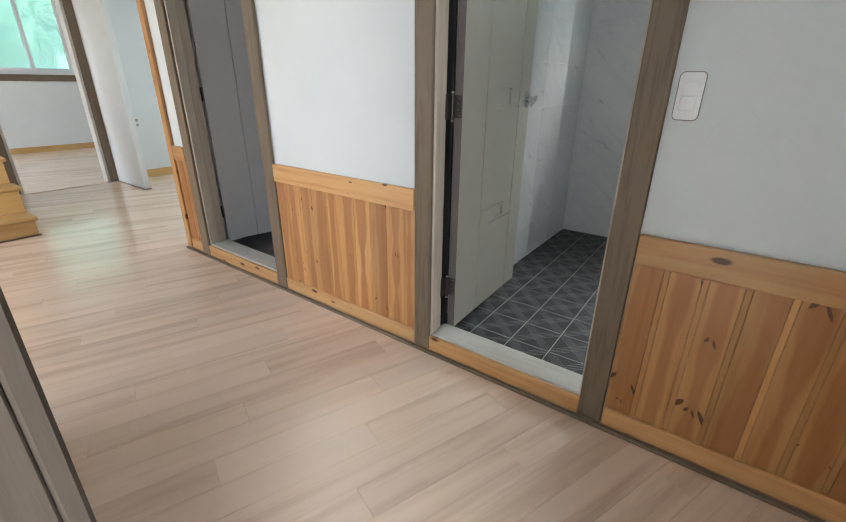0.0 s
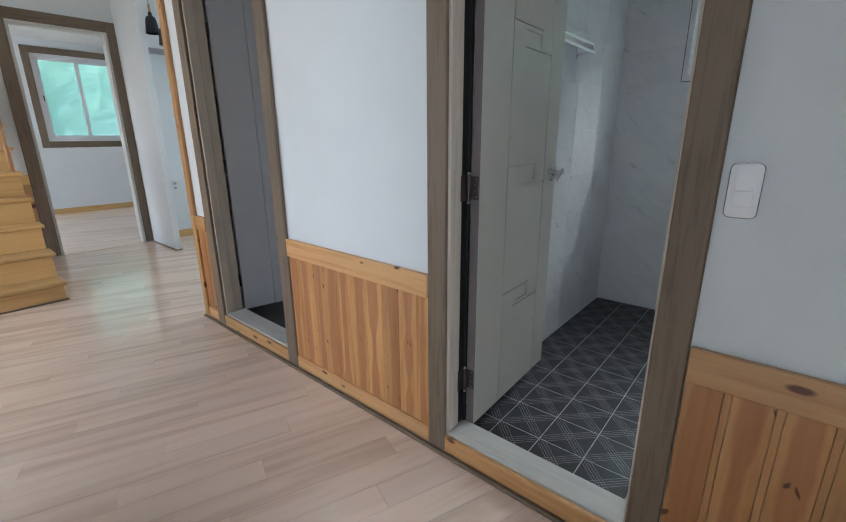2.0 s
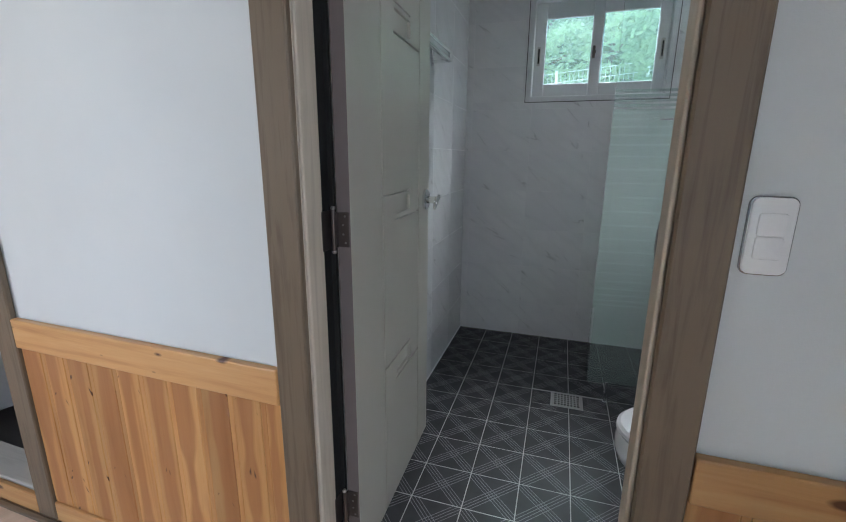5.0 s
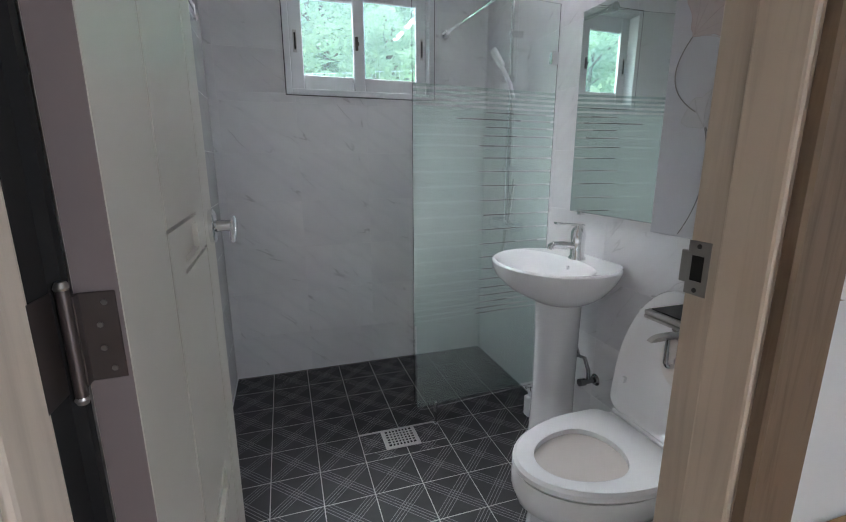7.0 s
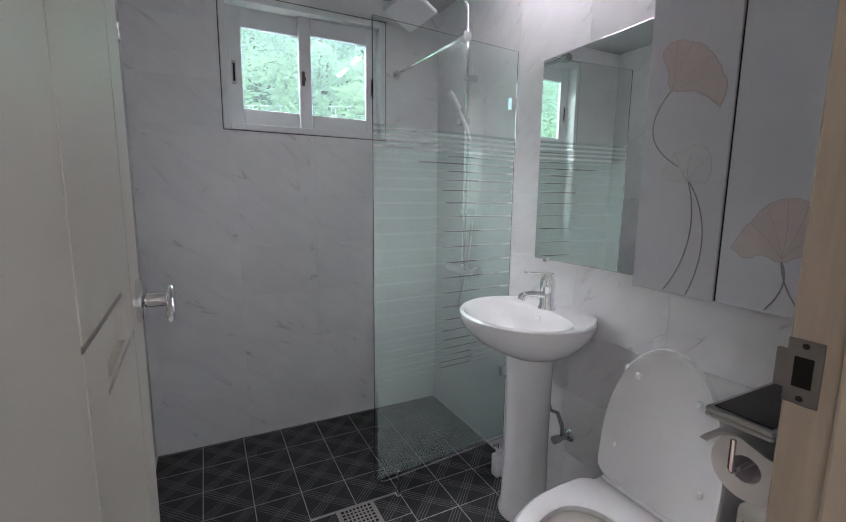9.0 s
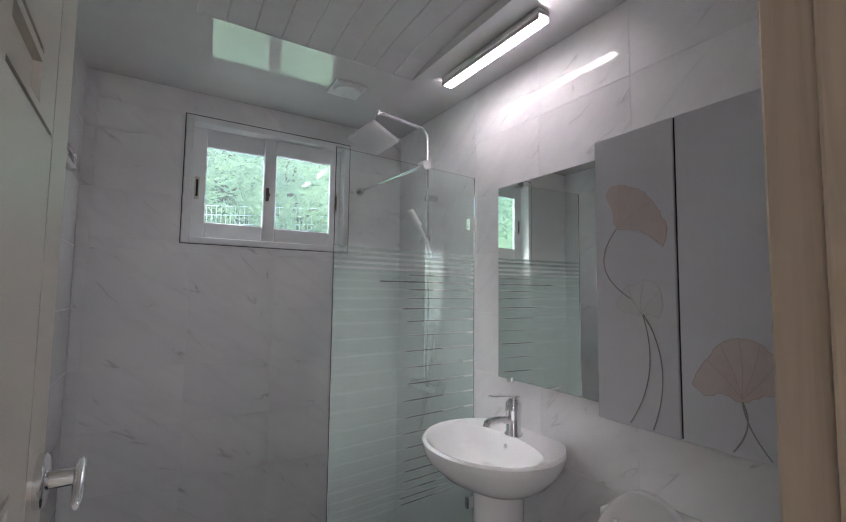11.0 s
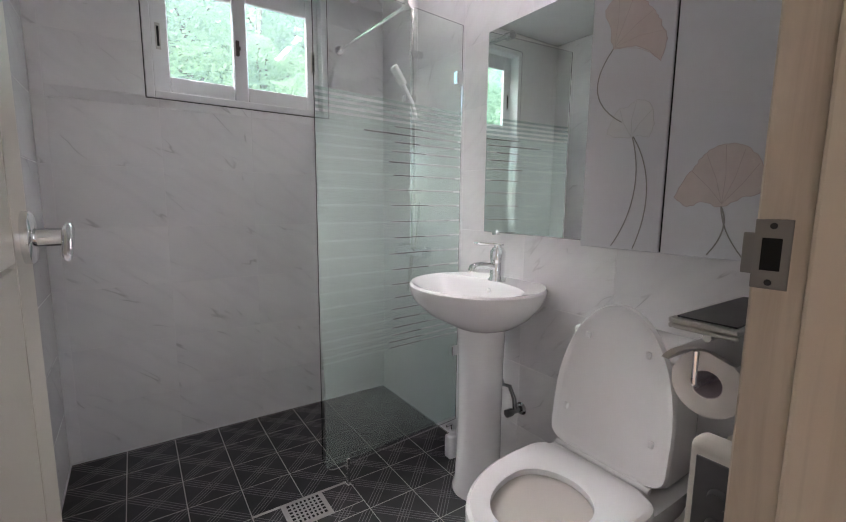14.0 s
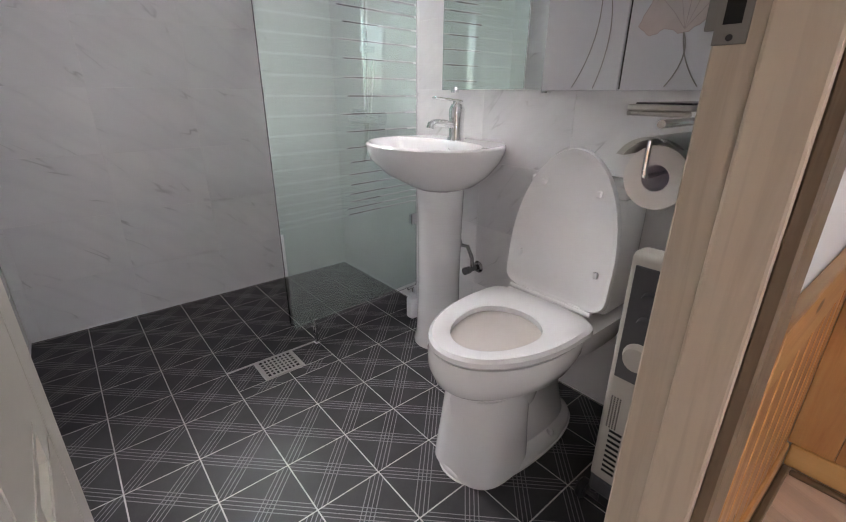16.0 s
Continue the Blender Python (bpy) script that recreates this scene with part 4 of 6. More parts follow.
def basin():
    top = thing("pedestal_basin", "white porcelain wash basin on a pedestal", "basin")
    cx, cy, w = 0.985, 1.205, BX1 - 0.001
    bm = bmesh.new()
    outer = [egg(cx + 0.03, cy, 0.716, 0.095, 0.10, 0.10, wall=w), egg(cx + 0.03, cy, 0.734, 0.13, 0.14, 0.15, wall=w), egg(cx + 0.01, cy, 0.783, 0.200, 0.20, 0.225, wall=w),
             egg(cx, cy, 0.838, 0.245, 0.24, 0.275, wall=w), egg(cx, cy, 0.875, 0.258, 0.26, 0.288, wall=w), egg(cx, cy, 0.893, 0.258, 0.26, 0.288, wall=w), egg(cx, cy, 0.900, 0.250, 0.26, 0.280, wall=w)]
    inner = [egg(cx - 0.03, cy, 0.899, 0.212, 0.125, 0.265), egg(cx - 0.03, cy, 0.888, 0.202, 0.115, 0.252), egg(cx - 0.03, cy, 0.84, 0.165, 0.098, 0.195),
             egg(cx - 0.02, cy, 0.785, 0.09, 0.07, 0.11), egg(cx - 0.01, cy, 0.775, 0.022, 0.022, 0.022)]
    rings(bm, outer + inner)
    bowl = part("bowl", bm, PORCELAIN, top, smooth=True)
    part("waste", lathe([(0.001, 0.0), (0.02, 0.0), (0.02, 0.004), (0.001, 0.005)], (cx - 0.01, cy, 0.777), 18), CHROME, bowl, smooth=True)
    part("overflow", lathe([(0.001, 0.0), (0.009, 0.0), (0.009, 0.004), (0.005, 0.0045), (0.001, 0.002)], (cx + 0.070, cy, 0.862), 14, "x"), CHROME, bowl, smooth=True)
    px = 1.014
    def leg(z, r, d):
        return [Vector((px + (d if math.cos(t) > 0 else r) * math.cos(t), cy + r * math.sin(t), z)) for t in (2 * math.pi * k / 32 for k in range(32))]
    bm = bmesh.new()
    rings(bm, [leg(0.0, 0.102, 0.11), leg(0.02, 0.102, 0.11), leg(0.05, 0.092, 0.11), leg(0.30, 0.084, 0.11), leg(0.58, 0.088, 0.11), leg(0.68, 0.093, 0.11), leg(0.735, 0.098, 0.11)])
    part("pedestal", bm, PORCELAIN, top, smooth=True)
    fx, fy, fz = 1.095, 1.20, 0.900
    tap = tagged(new("basin_mixer_tap"), "chrome single-lever mixer tap on the basin", "tap")
    tap.matrix_basis = Matrix.Translation((fx, fy, fz)) @ Matrix.Diagonal((1.2, 1.2, 1.15, 1)) @ Matrix.Translation((-fx, -fy, -fz))
    part("tap_body", lathe([(0.001, 0), (0.030, 0), (0.030, 0.006), (0.025, 0.012), (0.0245, 0.070), (0.027, 0.085), (0.026, 0.105), (0.018, 0.120), (0.001, 0.122)], (fx, fy, fz), 22), CHROME, tap, smooth=True)
    part("spout", tube([(fx - 0.005, fy, fz + 0.048), (fx - 0.06, fy, fz + 0.060), (fx - 0.098, fy, fz + 0.062), (fx - 0.112, fy, fz + 0.056), (fx - 0.116, fy, fz + 0.044)], 0.012, 14), CHROME, tap, smooth=True)
    part("lever", boxes(((fx - 0.10, fy - 0.013, fz + 0.126), (fx + 0.018, fy + 0.013, fz + 0.134)), bevel=0.004, seg=2), CHROME, tap).matrix_basis = Matrix.Translation((fx, fy, fz + 0.13)) @ Matrix.Rotation(radians(6), 4, "Y") @ Matrix.Translation((-fx, -fy, -fz - 0.13))
    part("lever_neck", lathe([(0.001, 0.118), (0.013, 0.118), (0.013, 0.130), (0.001, 0.131)], (fx, fy, fz), 16), CHROME, tap, smooth=True)
    pipe = tagged(new("supply_valve"), "chrome angle valve and bent water pipe", "valve")
    vy, vz = 1.125, 0.345
    part("wall_plate", lathe([(0.001, -0.012), (0.02, -0.012), (0.028, -0.001), (0.001, -0.001)], (BX1, vy, vz), 20, "x"), EDGECHROME, pipe, smooth=True)
    part("valve_body", tube([(BX1 - 0.01, vy, vz), (BX1 - 0.06, vy, vz)], 0.012), EDGECHROME, pipe, smooth=True)
    part("valve_knob", lathe([(0.001, -0.03), (0.017, -0.028), (0.017, 0.0), (0.001, 0.002)], (BX1 - 0.06, vy, vz), 16, "x"), EDGECHROME, pipe, smooth=True)
    part("riser", tube([(BX1 - 0.04, vy, vz), (BX1 - 0.04, vy + 0.005, vz + 0.05), (BX1 - 0.045, vy + 0.03, vz + 0.10), (BX1 - 0.055, vy + 0.06, vz + 0.10), (BX1 - 0.06, vy + 0.075, vz + 0.14), (BX1 - 0.06, vy + 0.08, 0.68)], 0.009), EDGECHROME, pipe, smooth=True)


basin()


# toilet, facing -x, lid up
def toilet():
    top = thing("toilet", "white close-coupled toilet with its lid up", "toilet")
    cy = 0.598
    def oval(x0, x1, b, z, n=44, sq=1.0):
        cx, a = (x0 + x1) / 2, (x1 - x0) / 2
        out = []
        for k in range(n):
            t = 2 * math.pi * k / n
            c, s = math.cos(t), math.sin(t)
            out.append(Vector((cx + a * math.copysign(abs(c) ** sq, c), cy + b * math.copysign(abs(s) ** sq, s), z)))
        return out
    bm = bmesh.new()
    rings(bm, [oval(0.548, 0.86, 0.100, 0.20, sq=0.8), oval(0.550, 0.90, 0.106, 0.268, sq=0.85), oval(0.545, 0.97, 0.116, 0.292, sq=0.9), oval(0.518, 1.02, 0.146, 0.310),
               oval(0.492, 1.03, 0.174, 0.335), oval(0.480, 1.045, 0.188, 0.372), oval(0.480, 1.05, 0.190, 0.405), oval(0.486, 1.05, 0.187, 0.428)])
    part("bowl", bm, PORCELAIN, top, smooth=True)
    bm = bmesh.new()
    rings(bm, [oval(0.532, 0.800, 0.128, 0.004, sq=0.7), oval(0.536, 0.800, 0.124, 0.05, sq=0.7), oval(0.546, 0.800, 0.114, 0.15, sq=0.7), oval(0.552, 0.810, 0.107, 0.25, sq=0.75), oval(0.552, 0.83, 0.104, 0.285, sq=0.8)])
    part("column", bm, PORCELAIN, top, smooth=True)
    bm = bmesh.new()
    rings(bm, [oval(0.66, 1.06, 0.098, 0.01, sq=0.8), oval(0.66, 1.05, 0.084, 0.06, sq=0.8), oval(0.66, 1.04, 0.074, 0.14), oval(0.66, 1.03, 0.082, 0.24), oval(0.64, 1.03, 0.11, 0.30)])
    part("trapway", bm, PORCELAIN, top, smooth=True)
    bm = bmesh.new()
    rings(bm, [oval(0.528, 1.085, 0.131, 0.0, sq=0.85), oval(0.528, 1.085, 0.131, 0.012, sq=0.85), oval(0.534, 1.080, 0.126, 0.022, sq=0.85), oval(0.56, 1.06, 0.10, 0.034, sq=0.85)])
    part("foot", bm, PORCELAIN, top, smooth=True)
    rim = [v + Vector((0, 0, 0.001)) for v in oval(0.526, 1.087, 0.133, 0.0, sq=0.85)]
    part("foot_joint", tube(rim + rim[:1], 0.003, 6), GROUT, top, "thin worn grout joint round the foot", True)
    bm = bmesh.new()
    rings(bm, [oval(0.85, 1.185, 0.17, 0.345, sq=0.5), oval(0.83, 1.185, 0.186, 0.405, sq=0.4), oval(0.83, 1.185, 0.186, 0.430, sq=0.4)])
    part("tank_deck", bm, PORCELAIN, top, smooth=True)
    # seat ring
    bm2 = bmesh.new()
    def seat_out(z, d):
        n = 48
        out = []
        for k in range(n):
            t = 2 * math.pi * k / n
            c, s = math.cos(t), math.sin(t)
            if c > 0:
                out.append(Vector((0.795 + (0.155 - d) * abs(c) ** 0.35, cy + (0.196 - d) * math.copysign(abs(s) ** 0.75, s), z)))
            else:
                out.append(Vector((0.795 + (0.316 - d) * c, cy + (0.196 - d) * s, z)))
        return out
    def seat_in(z, d):
        n = 48
        return [Vector((0.725 + (0.102 if math.cos(t) > 0 else 0.178) * math.cos(t) * d, cy + 0.118 * d * math.sin(t), z)) for t in (2 * math.pi * k / n for k in range(n))]
    loops = [seat_in(0.434, 1.02), seat_out(0.434, 0.004), seat_out(0.440, 0.0), seat_out(0.452, 0.002), seat_out(0.460, 0.012), seat_in(0.458, 1.08), seat_in(0.452, 1.0), seat_in(0.434, 1.0)]
    rings(bm2, loops, cap=False)
    part("seat", bm2, SEAT, top, "white seat ring, lowered", True)
    # inside of the bowl, coloured darker and warmer than the porcelain outside
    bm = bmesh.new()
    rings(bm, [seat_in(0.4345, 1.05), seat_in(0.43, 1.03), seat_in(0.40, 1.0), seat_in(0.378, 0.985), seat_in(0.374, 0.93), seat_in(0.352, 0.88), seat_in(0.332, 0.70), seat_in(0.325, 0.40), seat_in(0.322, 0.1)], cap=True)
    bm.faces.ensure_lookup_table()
    part("bowl_inside", bm, mat("darker_bowl_inside", (0.62, 0.58, 0.54), 0.12, vary=0.02, bump=0.0), top, "inside of the bowl, coloured a darker warm grey", True)
    # lid leaning on the tank
    lid = bmesh.new()
    def lid_out(x, d):
        n = 48
        out = []
        for k in range(n):
            t = 2 * math.pi * k / n
            c, s = math.cos(t), math.sin(t)
            if c > 0:
                out.append(Vector((x, (0.186 - d) * s, 0.15 + (0.33 - d) * c)))
            else:
                out.append(Vector((x, (0.186 - d) * math.copysign(abs(s) ** 0.6, s), 0.15 + (0.145 - d) * -(abs(c) ** 0.22))))
        return out
    rings(lid, [lid_out(0.004, 0.022), lid_out(0.0, 0.016), lid_out(-0.004, 0.004), lid_out(0.002, 0.0), lid_out(0.012, 0.0), lid_out(0.018, 0.008)])
    lob = part("lid", lid, SEAT, top, "raised white lid leaning on the tank", True)
    lob.matrix_basis = Matrix.Translation((0.950, cy, 0.455)) @ Matrix.Rotation(radians(7), 4, "Y")
    for y, z in ((-0.135, 0.13), (0.135, 0.13), (-0.095, 0.36), (0.09, 0.37)):
        part("buffer", boxes(((-0.012, y - 0.007, z - 0.010), (0.002, y + 0.007, z + 0.010)), bevel=0.004, seg=2), SEAT, lob)
    part("hinge", tube([(0.945, cy - 0.150, 0.463), (0.945, cy + 0.150, 0.463)], 0.008), SEAT, top, smooth=True)
    for y in (-0.09, 0.09):
        part("hinge_cap", boxes(((0.942, cy + y - 0.022, 0.458), (0.966, cy + y + 0.022, 0.474)), bevel=0.005, seg=2), SEAT, top, smooth=True)
    part("tank", boxes(((1.020, cy - 0.158, 0.431), (1.186, cy + 0.150, 0.80)), bevel=0.022, seg=4), PORCELAIN, top, smooth=True)
    part("tank_lid", boxes(((1.008, cy - 0.166, 0.801), (1.188, cy + 0.158, 0.836)), bevel=0.012, seg=3), PORCELAIN, top, smooth=True)
    part("flush_button", lathe([(0.001, 0), (0.022, 0), (0.022, 0.005), (0.001, 0.006)], (1.10, cy, 0.836), 18), CHROME, top, smooth=True)
    part("bolt_cap", lathe([(0.012, 0), (0.012, 0.008), (0.006, 0.016), (0.001, 0.017)], (0.885, cy - 0.108, 0.026), 14), SEAT, top, smooth=True)


toilet()
tank_valve = thing("tank_valve", "small black stop valve on the wall beside the toilet", "valve")
part("valve_body", tube([(BX1 - 0.001, 0.385, 0.315), (BX1 - 0.075, 0.385, 0.315)], 0.011, 12), BLACK, tank_valve, smooth=True)
part("valve_knob", lathe([(0.001, -0.030), (0.016, -0.028), (0.018, 0.0), (0.001, 0.002)], (BX1 - 0.075, 0.385, 0.315), 16, "x"), BLACK, tank_valve, smooth=True)
part("supply_hose", tube([(BX1 - 0.045, 0.385, 0.318), (BX1 - 0.045, 0.40, 0.36), (BX1 - 0.050, 0.425, 0.40), (BX1 - 0.055, 0.445, 0.425)], 0.006, 8), STEEL, tank_valve, smooth=True)


# mirror and cabinet
mirror = thing("wall_mirror", "frameless wall mirror beside the cabinet", "mirror")
part("glass", boxes(((BX1 - 0.020, 0.772, 1.090), (BX1 - 0.014, 1.376, 1.938)), bevel=0.003), MIRROR, mirror)
part("backing", boxes(((BX1 - 0.0138, 0.776, 1.094), (BX1 - 0.001, 1.372, 1.934))), PANEL, mirror)
for y in (0.85, 1.30):
    part("clip", boxes(((BX1 - 0.026, y - 0.014, 1.080), (BX1 - 0.001, y + 0.014, 1.0895)), ((BX1 - 0.026, y - 0.014, 1.0895), (BX1 - 0.0205, y + 0.014, 1.102)), bevel=0.0015), CHROME, mirror)


def frilled(points, seed):
    """A closed outline with each side rippled a little, as a petal's edge."""
    rng = random.Random(seed)
    out = []
    for (y0, z0), (y1, z1) in zip(points, points[1:] + points[:1]):
        for k in range(4):
            t, s = k / 4, rng.uniform(-0.045, 0.10) if k else 0.0
            out.append((y0 + (y1 - y0) * t + (z1 - z0) * s, z0 + (z1 - z0) * t - (y1 - y0) * s))
    return out + out[:1]


def flat_shape(points, x, thick=0.0008):
    bm = bmesh.new()
    rings(bm, [[(x, y, z) for y, z in points], [(x - thick, y, z) for y, z in points]])
    return bm


def cabinet():
    top = thing("wall_cabinet", "white glass-fronted wall cabinet with printed lotus flowers", "cabinet")
    x0, y0, y1, z0, z1 = 1.035, 0.275, 0.769, 1.090, 1.943
    part("body", boxes(((x0 + 0.02, y0, z0), (BX1 - 0.001, y1, z1)), bevel=0.002), PLASTIC, top)
    mid = 0.522
    for d0, d1 in ((y0, mid - 0.002), (mid + 0.002, y1)):
        part("door", boxes(((x0, d0 + 0.001, z0 - 0.004), (x0 + 0.018, d1 - 0.001, z1 + 0.002)), bevel=0.002), CABINET, top)
    X = x0 - 0.0002
    # on the door beside the mirror: a pink bloom above, a pale one below, long stems
    f1 = [(0.728, 1.771), (0.705, 1.79), (0.686, 1.789), (0.645, 1.775), (0.612, 1.756), (0.585, 1.725), (0.572, 1.70), (0.549, 1.66), (0.547, 1.62), (0.557, 1.59), (0.588, 1.622), (0.629, 1.647), (0.665, 1.652), (0.696, 1.657), (0.704, 1.70)]
    part("pink_bloom", flat_shape(frilled(f1, 1)[:-1], X), PINK, top, "pink printed lotus bloom")
    part("bloom_outline", tube([(X - 0.0006, y, z) for y, z in frilled(f1, 1)], 0.0010, 5), PINKLINE, top)
    for tip in ((0.686, 1.787), (0.645, 1.773), (0.586, 1.724), (0.556, 1.665), (0.556, 1.60)):
        part("petal_line", tube([(X - 0.0008, 0.692, 1.66), (X - 0.0008, (0.692 + tip[0]) / 2 - 0.004, (1.66 + tip[1]) / 2 + 0.008), (X - 0.0008, *tip)], 0.0007, 5), PINKLINE, top)
    f2 = [(0.698, 1.42), (0.69, 1.45), (0.663, 1.487), (0.640, 1.485), (0.614, 1.503), (0.585, 1.493), (0.568, 1.472), (0.560, 1.43), (0.573, 1.397), (0.60, 1.407), (0.631, 1.402), (0.665, 1.408)]
    part("pale_bloom", flat_shape(frilled(f2, 2)[:-1], X), PALE, top, "pale printed lotus bloom")
    part("bloom_outline", tube([(X - 0.0006, y, z) for y, z in frilled(f2, 2)], 0.0008, 5), PALELINE, top)
    for tip in ((0.663, 1.485), (0.614, 1.50), (0.568, 1.47)):
        part("petal_line", tube([(X - 0.0008, 0.624, 1.405), (X - 0.0008, (0.624 + tip[0]) / 2 + 0.006, (1.405 + tip[1]) / 2), (X - 0.0008, *tip)], 0.0006, 5), PALELINE, top)
    def curve(p0, p1, p2, p3, n=16):
        out = []
        for k in range(n + 1):
            t = k / n
            w = ((1 - t) ** 3, 3 * t * (1 - t) ** 2, 3 * t * t * (1 - t), t ** 3)
            out.append((X - 0.0006, sum(a * p[0] for a, p in zip(w, (p0, p1, p2, p3))), sum(a * p[1] for a, p in zip(w, (p0, p1, p2, p3)))))
        return out
    part("stem", tube(curve((0.696, 1.656), (0.768, 1.575), (0.750, 1.505), (0.655, 1.448)), 0.0017, 6), STEM, top)
    part("stem", tube(curve((0.620, 1.403), (0.592, 1.32), (0.588, 1.21), (0.663, 1.095)), 0.0015, 6), STEM, top)
    part("stem", tube(curve((0.617, 1.403), (0.555, 1.31), (0.555, 1.20), (0.597, 1.092)), 0.0015, 6), STEM, top)
    f3 = [(0.494, 1.236), (0.472, 1.28), (0.450, 1.312), (0.430, 1.34), (0.408, 1.354), (0.385, 1.36), (0.362, 1.358), (0.335, 1.345), (0.312, 1.315), (0.298, 1.272), (0.308, 1.245), (0.343, 1.236), (0.385, 1.213), (0.430, 1.225), (0.462, 1.212)]
    part("pink_bloom", flat_shape(frilled(f3, 3)[:-1], X), PINK, top, "pink printed lotus bloom")
    part("bloom_outline", tube([(X - 0.0006, y, z) for y, z in frilled(f3, 3)], 0.0009, 5), PINKLINE, top)
    for tip in ((0.455, 1.30), (0.425, 1.34), (0.385, 1.357), (0.345, 1.345), (0.315, 1.31)):
        part("petal_line", tube([(X - 0.0008, 0.383, 1.22), (X - 0.0008, (0.383 + tip[0]) / 2 - 0.004, (1.22 + tip[1]) / 2), (X - 0.0008, *tip)], 0.0006, 5), PINKLINE, top)
    part("stem", tube(curve((0.384, 1.214), (0.378, 1.17), (0.365, 1.14), (0.330, 1.095)), 0.0015, 6), STEM, top)
    part("stem", tube(curve((0.384, 1.214), (0.366, 1.18), (0.372, 1.14), (0.405, 1.095)), 0.0017, 6), STEM, top)
    part("door_gap", boxes(((x0 + 0.004, mid - 0.0019, z0), (x0 + 0.017, mid + 0.0019, z1))), HOLE, top)


cabinet()

# lamp on the ceiling
tube_lamp = thing("tube_lamp", "lit slim LED tube lamp on the ceiling", "lamp")
part("housing", boxes(((0.960, 0.930, BATH_H - 0.022), (1.018, 1.530, BATH_H - 0.0005)), ((0.960, 0.930, BATH_H - 0.043), (0.966, 1.530, BATH_H - 0.0225)), ((1.012, 0.930, BATH_H - 0.043), (1.018, 1.530, BATH_H - 0.0225)), bevel=0.002), PLASTIC, tube_lamp)
part("diffuser", boxes(((0.968, 0.935, BATH_H - 0.045), (1.010, 1.525, BATH_H - 0.0222)), bevel=0.010, seg=3), TUBE, tube_lamp, "glowing white diffuser", True)

# extractor
vent = thing("extractor_fan", "square white extractor fan grille on the ceiling", "fan")
part("cover", boxes(((0.545, 1.80, BATH_H - 0.014), (0.705, 1.96, BATH_H - 0.0005)), bevel=0.006, seg=2), PLASTIC, vent)
part("rim", lathe([(0.040, -0.022), (0.062, -0.022), (0.066, -0.0142), (0.036, -0.0142)], (0.625, 1.88, BATH_H), 26), PLASTIC, vent, smooth=True)
part("throat", lathe([(0.001, -0.0155), (0.040, -0.0155), (0.040, -0.0145), (0.001, -0.0145)], (0.625, 1.88, BATH_H), 24), CARD, vent)
for k in range(3):
    a = k * math.pi / 3
    c, s = 0.036 * math.cos(a), 0.036 * math.sin(a)
    part("spoke", tube([(0.625 - c, 1.88 - s, BATH_H - 0.018), (0.625 + c, 1.88 + s, BATH_H - 0.018)], 0.003, 6), PLASTIC, vent)

# towel shelf on the side wall
shelf = thing("towel_shelf", "chrome towel bar shelf on the tiled wall", "towel rail")
for x, z in ((BX0 + 0.055, 1.825), (BX0 + 0.095, 1.84), (BX0 + 0.10, 1.80)):
    part("bar", tube([(x, 0.98, z), (x, 1.46, z)], 0.007), CHROME, shelf, smooth=True)
for y in (0.98, 1.46):
    part("bracket", boxes(((BX0 + 0.001, y - 0.008, 1.79), (BX0 + 0.108, y + 0.008, 1.805)), ((BX0 + 0.001, y - 0.014, 1.775), (BX0 + 0.01, y + 0.014, 1.855)), ((BX0 + 0.085, y - 0.006, 1.805), (BX0 + 0.105, y + 0.006, 1.845)), bevel=0.003), CHROME, shelf)

# paper roll holder with a small shelf, on the wall beside the door
holder = tagged_at("paper_holder", "steel toilet roll holder with a dark shelf on top", "paper holder", "", "", Matrix.Translation((-0.040, 0.0, 0.030)))
hy = WALL + 0.004
part("shelf_plate", boxes(((0.505, hy + 0.004, 1.026), (0.74, hy + 0.088, 1.034)), ((0.505, hy + 0.082, 1.019), (0.74, hy + 0.088, 1.026)), ((0.505, hy + 0.004, 1.019), (0.510, hy + 0.082, 1.026)), bevel=0.002), STEEL, holder)
part("shelf_mat", boxes(((0.512, hy + 0.008, 1.0342), (0.733, hy + 0.080, 1.0365)), bevel=0.001), BLACK, holder)
part("back_plate", boxes(((0.55, hy + 0.001, 0.955), (0.69, hy + 0.006, 1.026)), bevel=0.002), STEEL, holder)
cover = bmesh.new()
arc = [(hy + 0.062 + 0.058 * math.cos(radians(a)), 0.932 + 0.058 * math.sin(radians(a))) for a in range(30, 131, 10)]
rings(cover, [[(0.545, y, z) for y, z in arc] + [(0.545, hy + 0.062 + (y - hy - 0.072) * 0.97, 0.932 + (z - 0.932) * 0.97) for y, z in reversed(arc)],
              [(0.695, y, z) for y, z in arc] + [(0.695, hy + 0.062 + (y - hy - 0.072) * 0.97, 0.932 + (z - 0.932) * 0.97) for y, z in reversed(arc)]])
part("cover_flap", cover, STEEL, holder, smooth=True)
part("roll_wire", tube(bend((0.538, hy + 0.062, 0.985), (0.538, hy + 0.062, 0.932), (0.62, hy + 0.062, 0.932), 0.015), 0.004, 8), CHROME, holder, smooth=True)
part("cover_pin", tube([(0.535, hy + 0.05, 1.008), (0.72, hy + 0.05, 1.008)], 0.006, 10), CHROME, holder, smooth=True)
roll = tagged_at("toilet_roll", "white toilet paper roll on the holder", "toilet roll", "", "", Matrix.Translation((-0.040, 0.0, 0.038)))
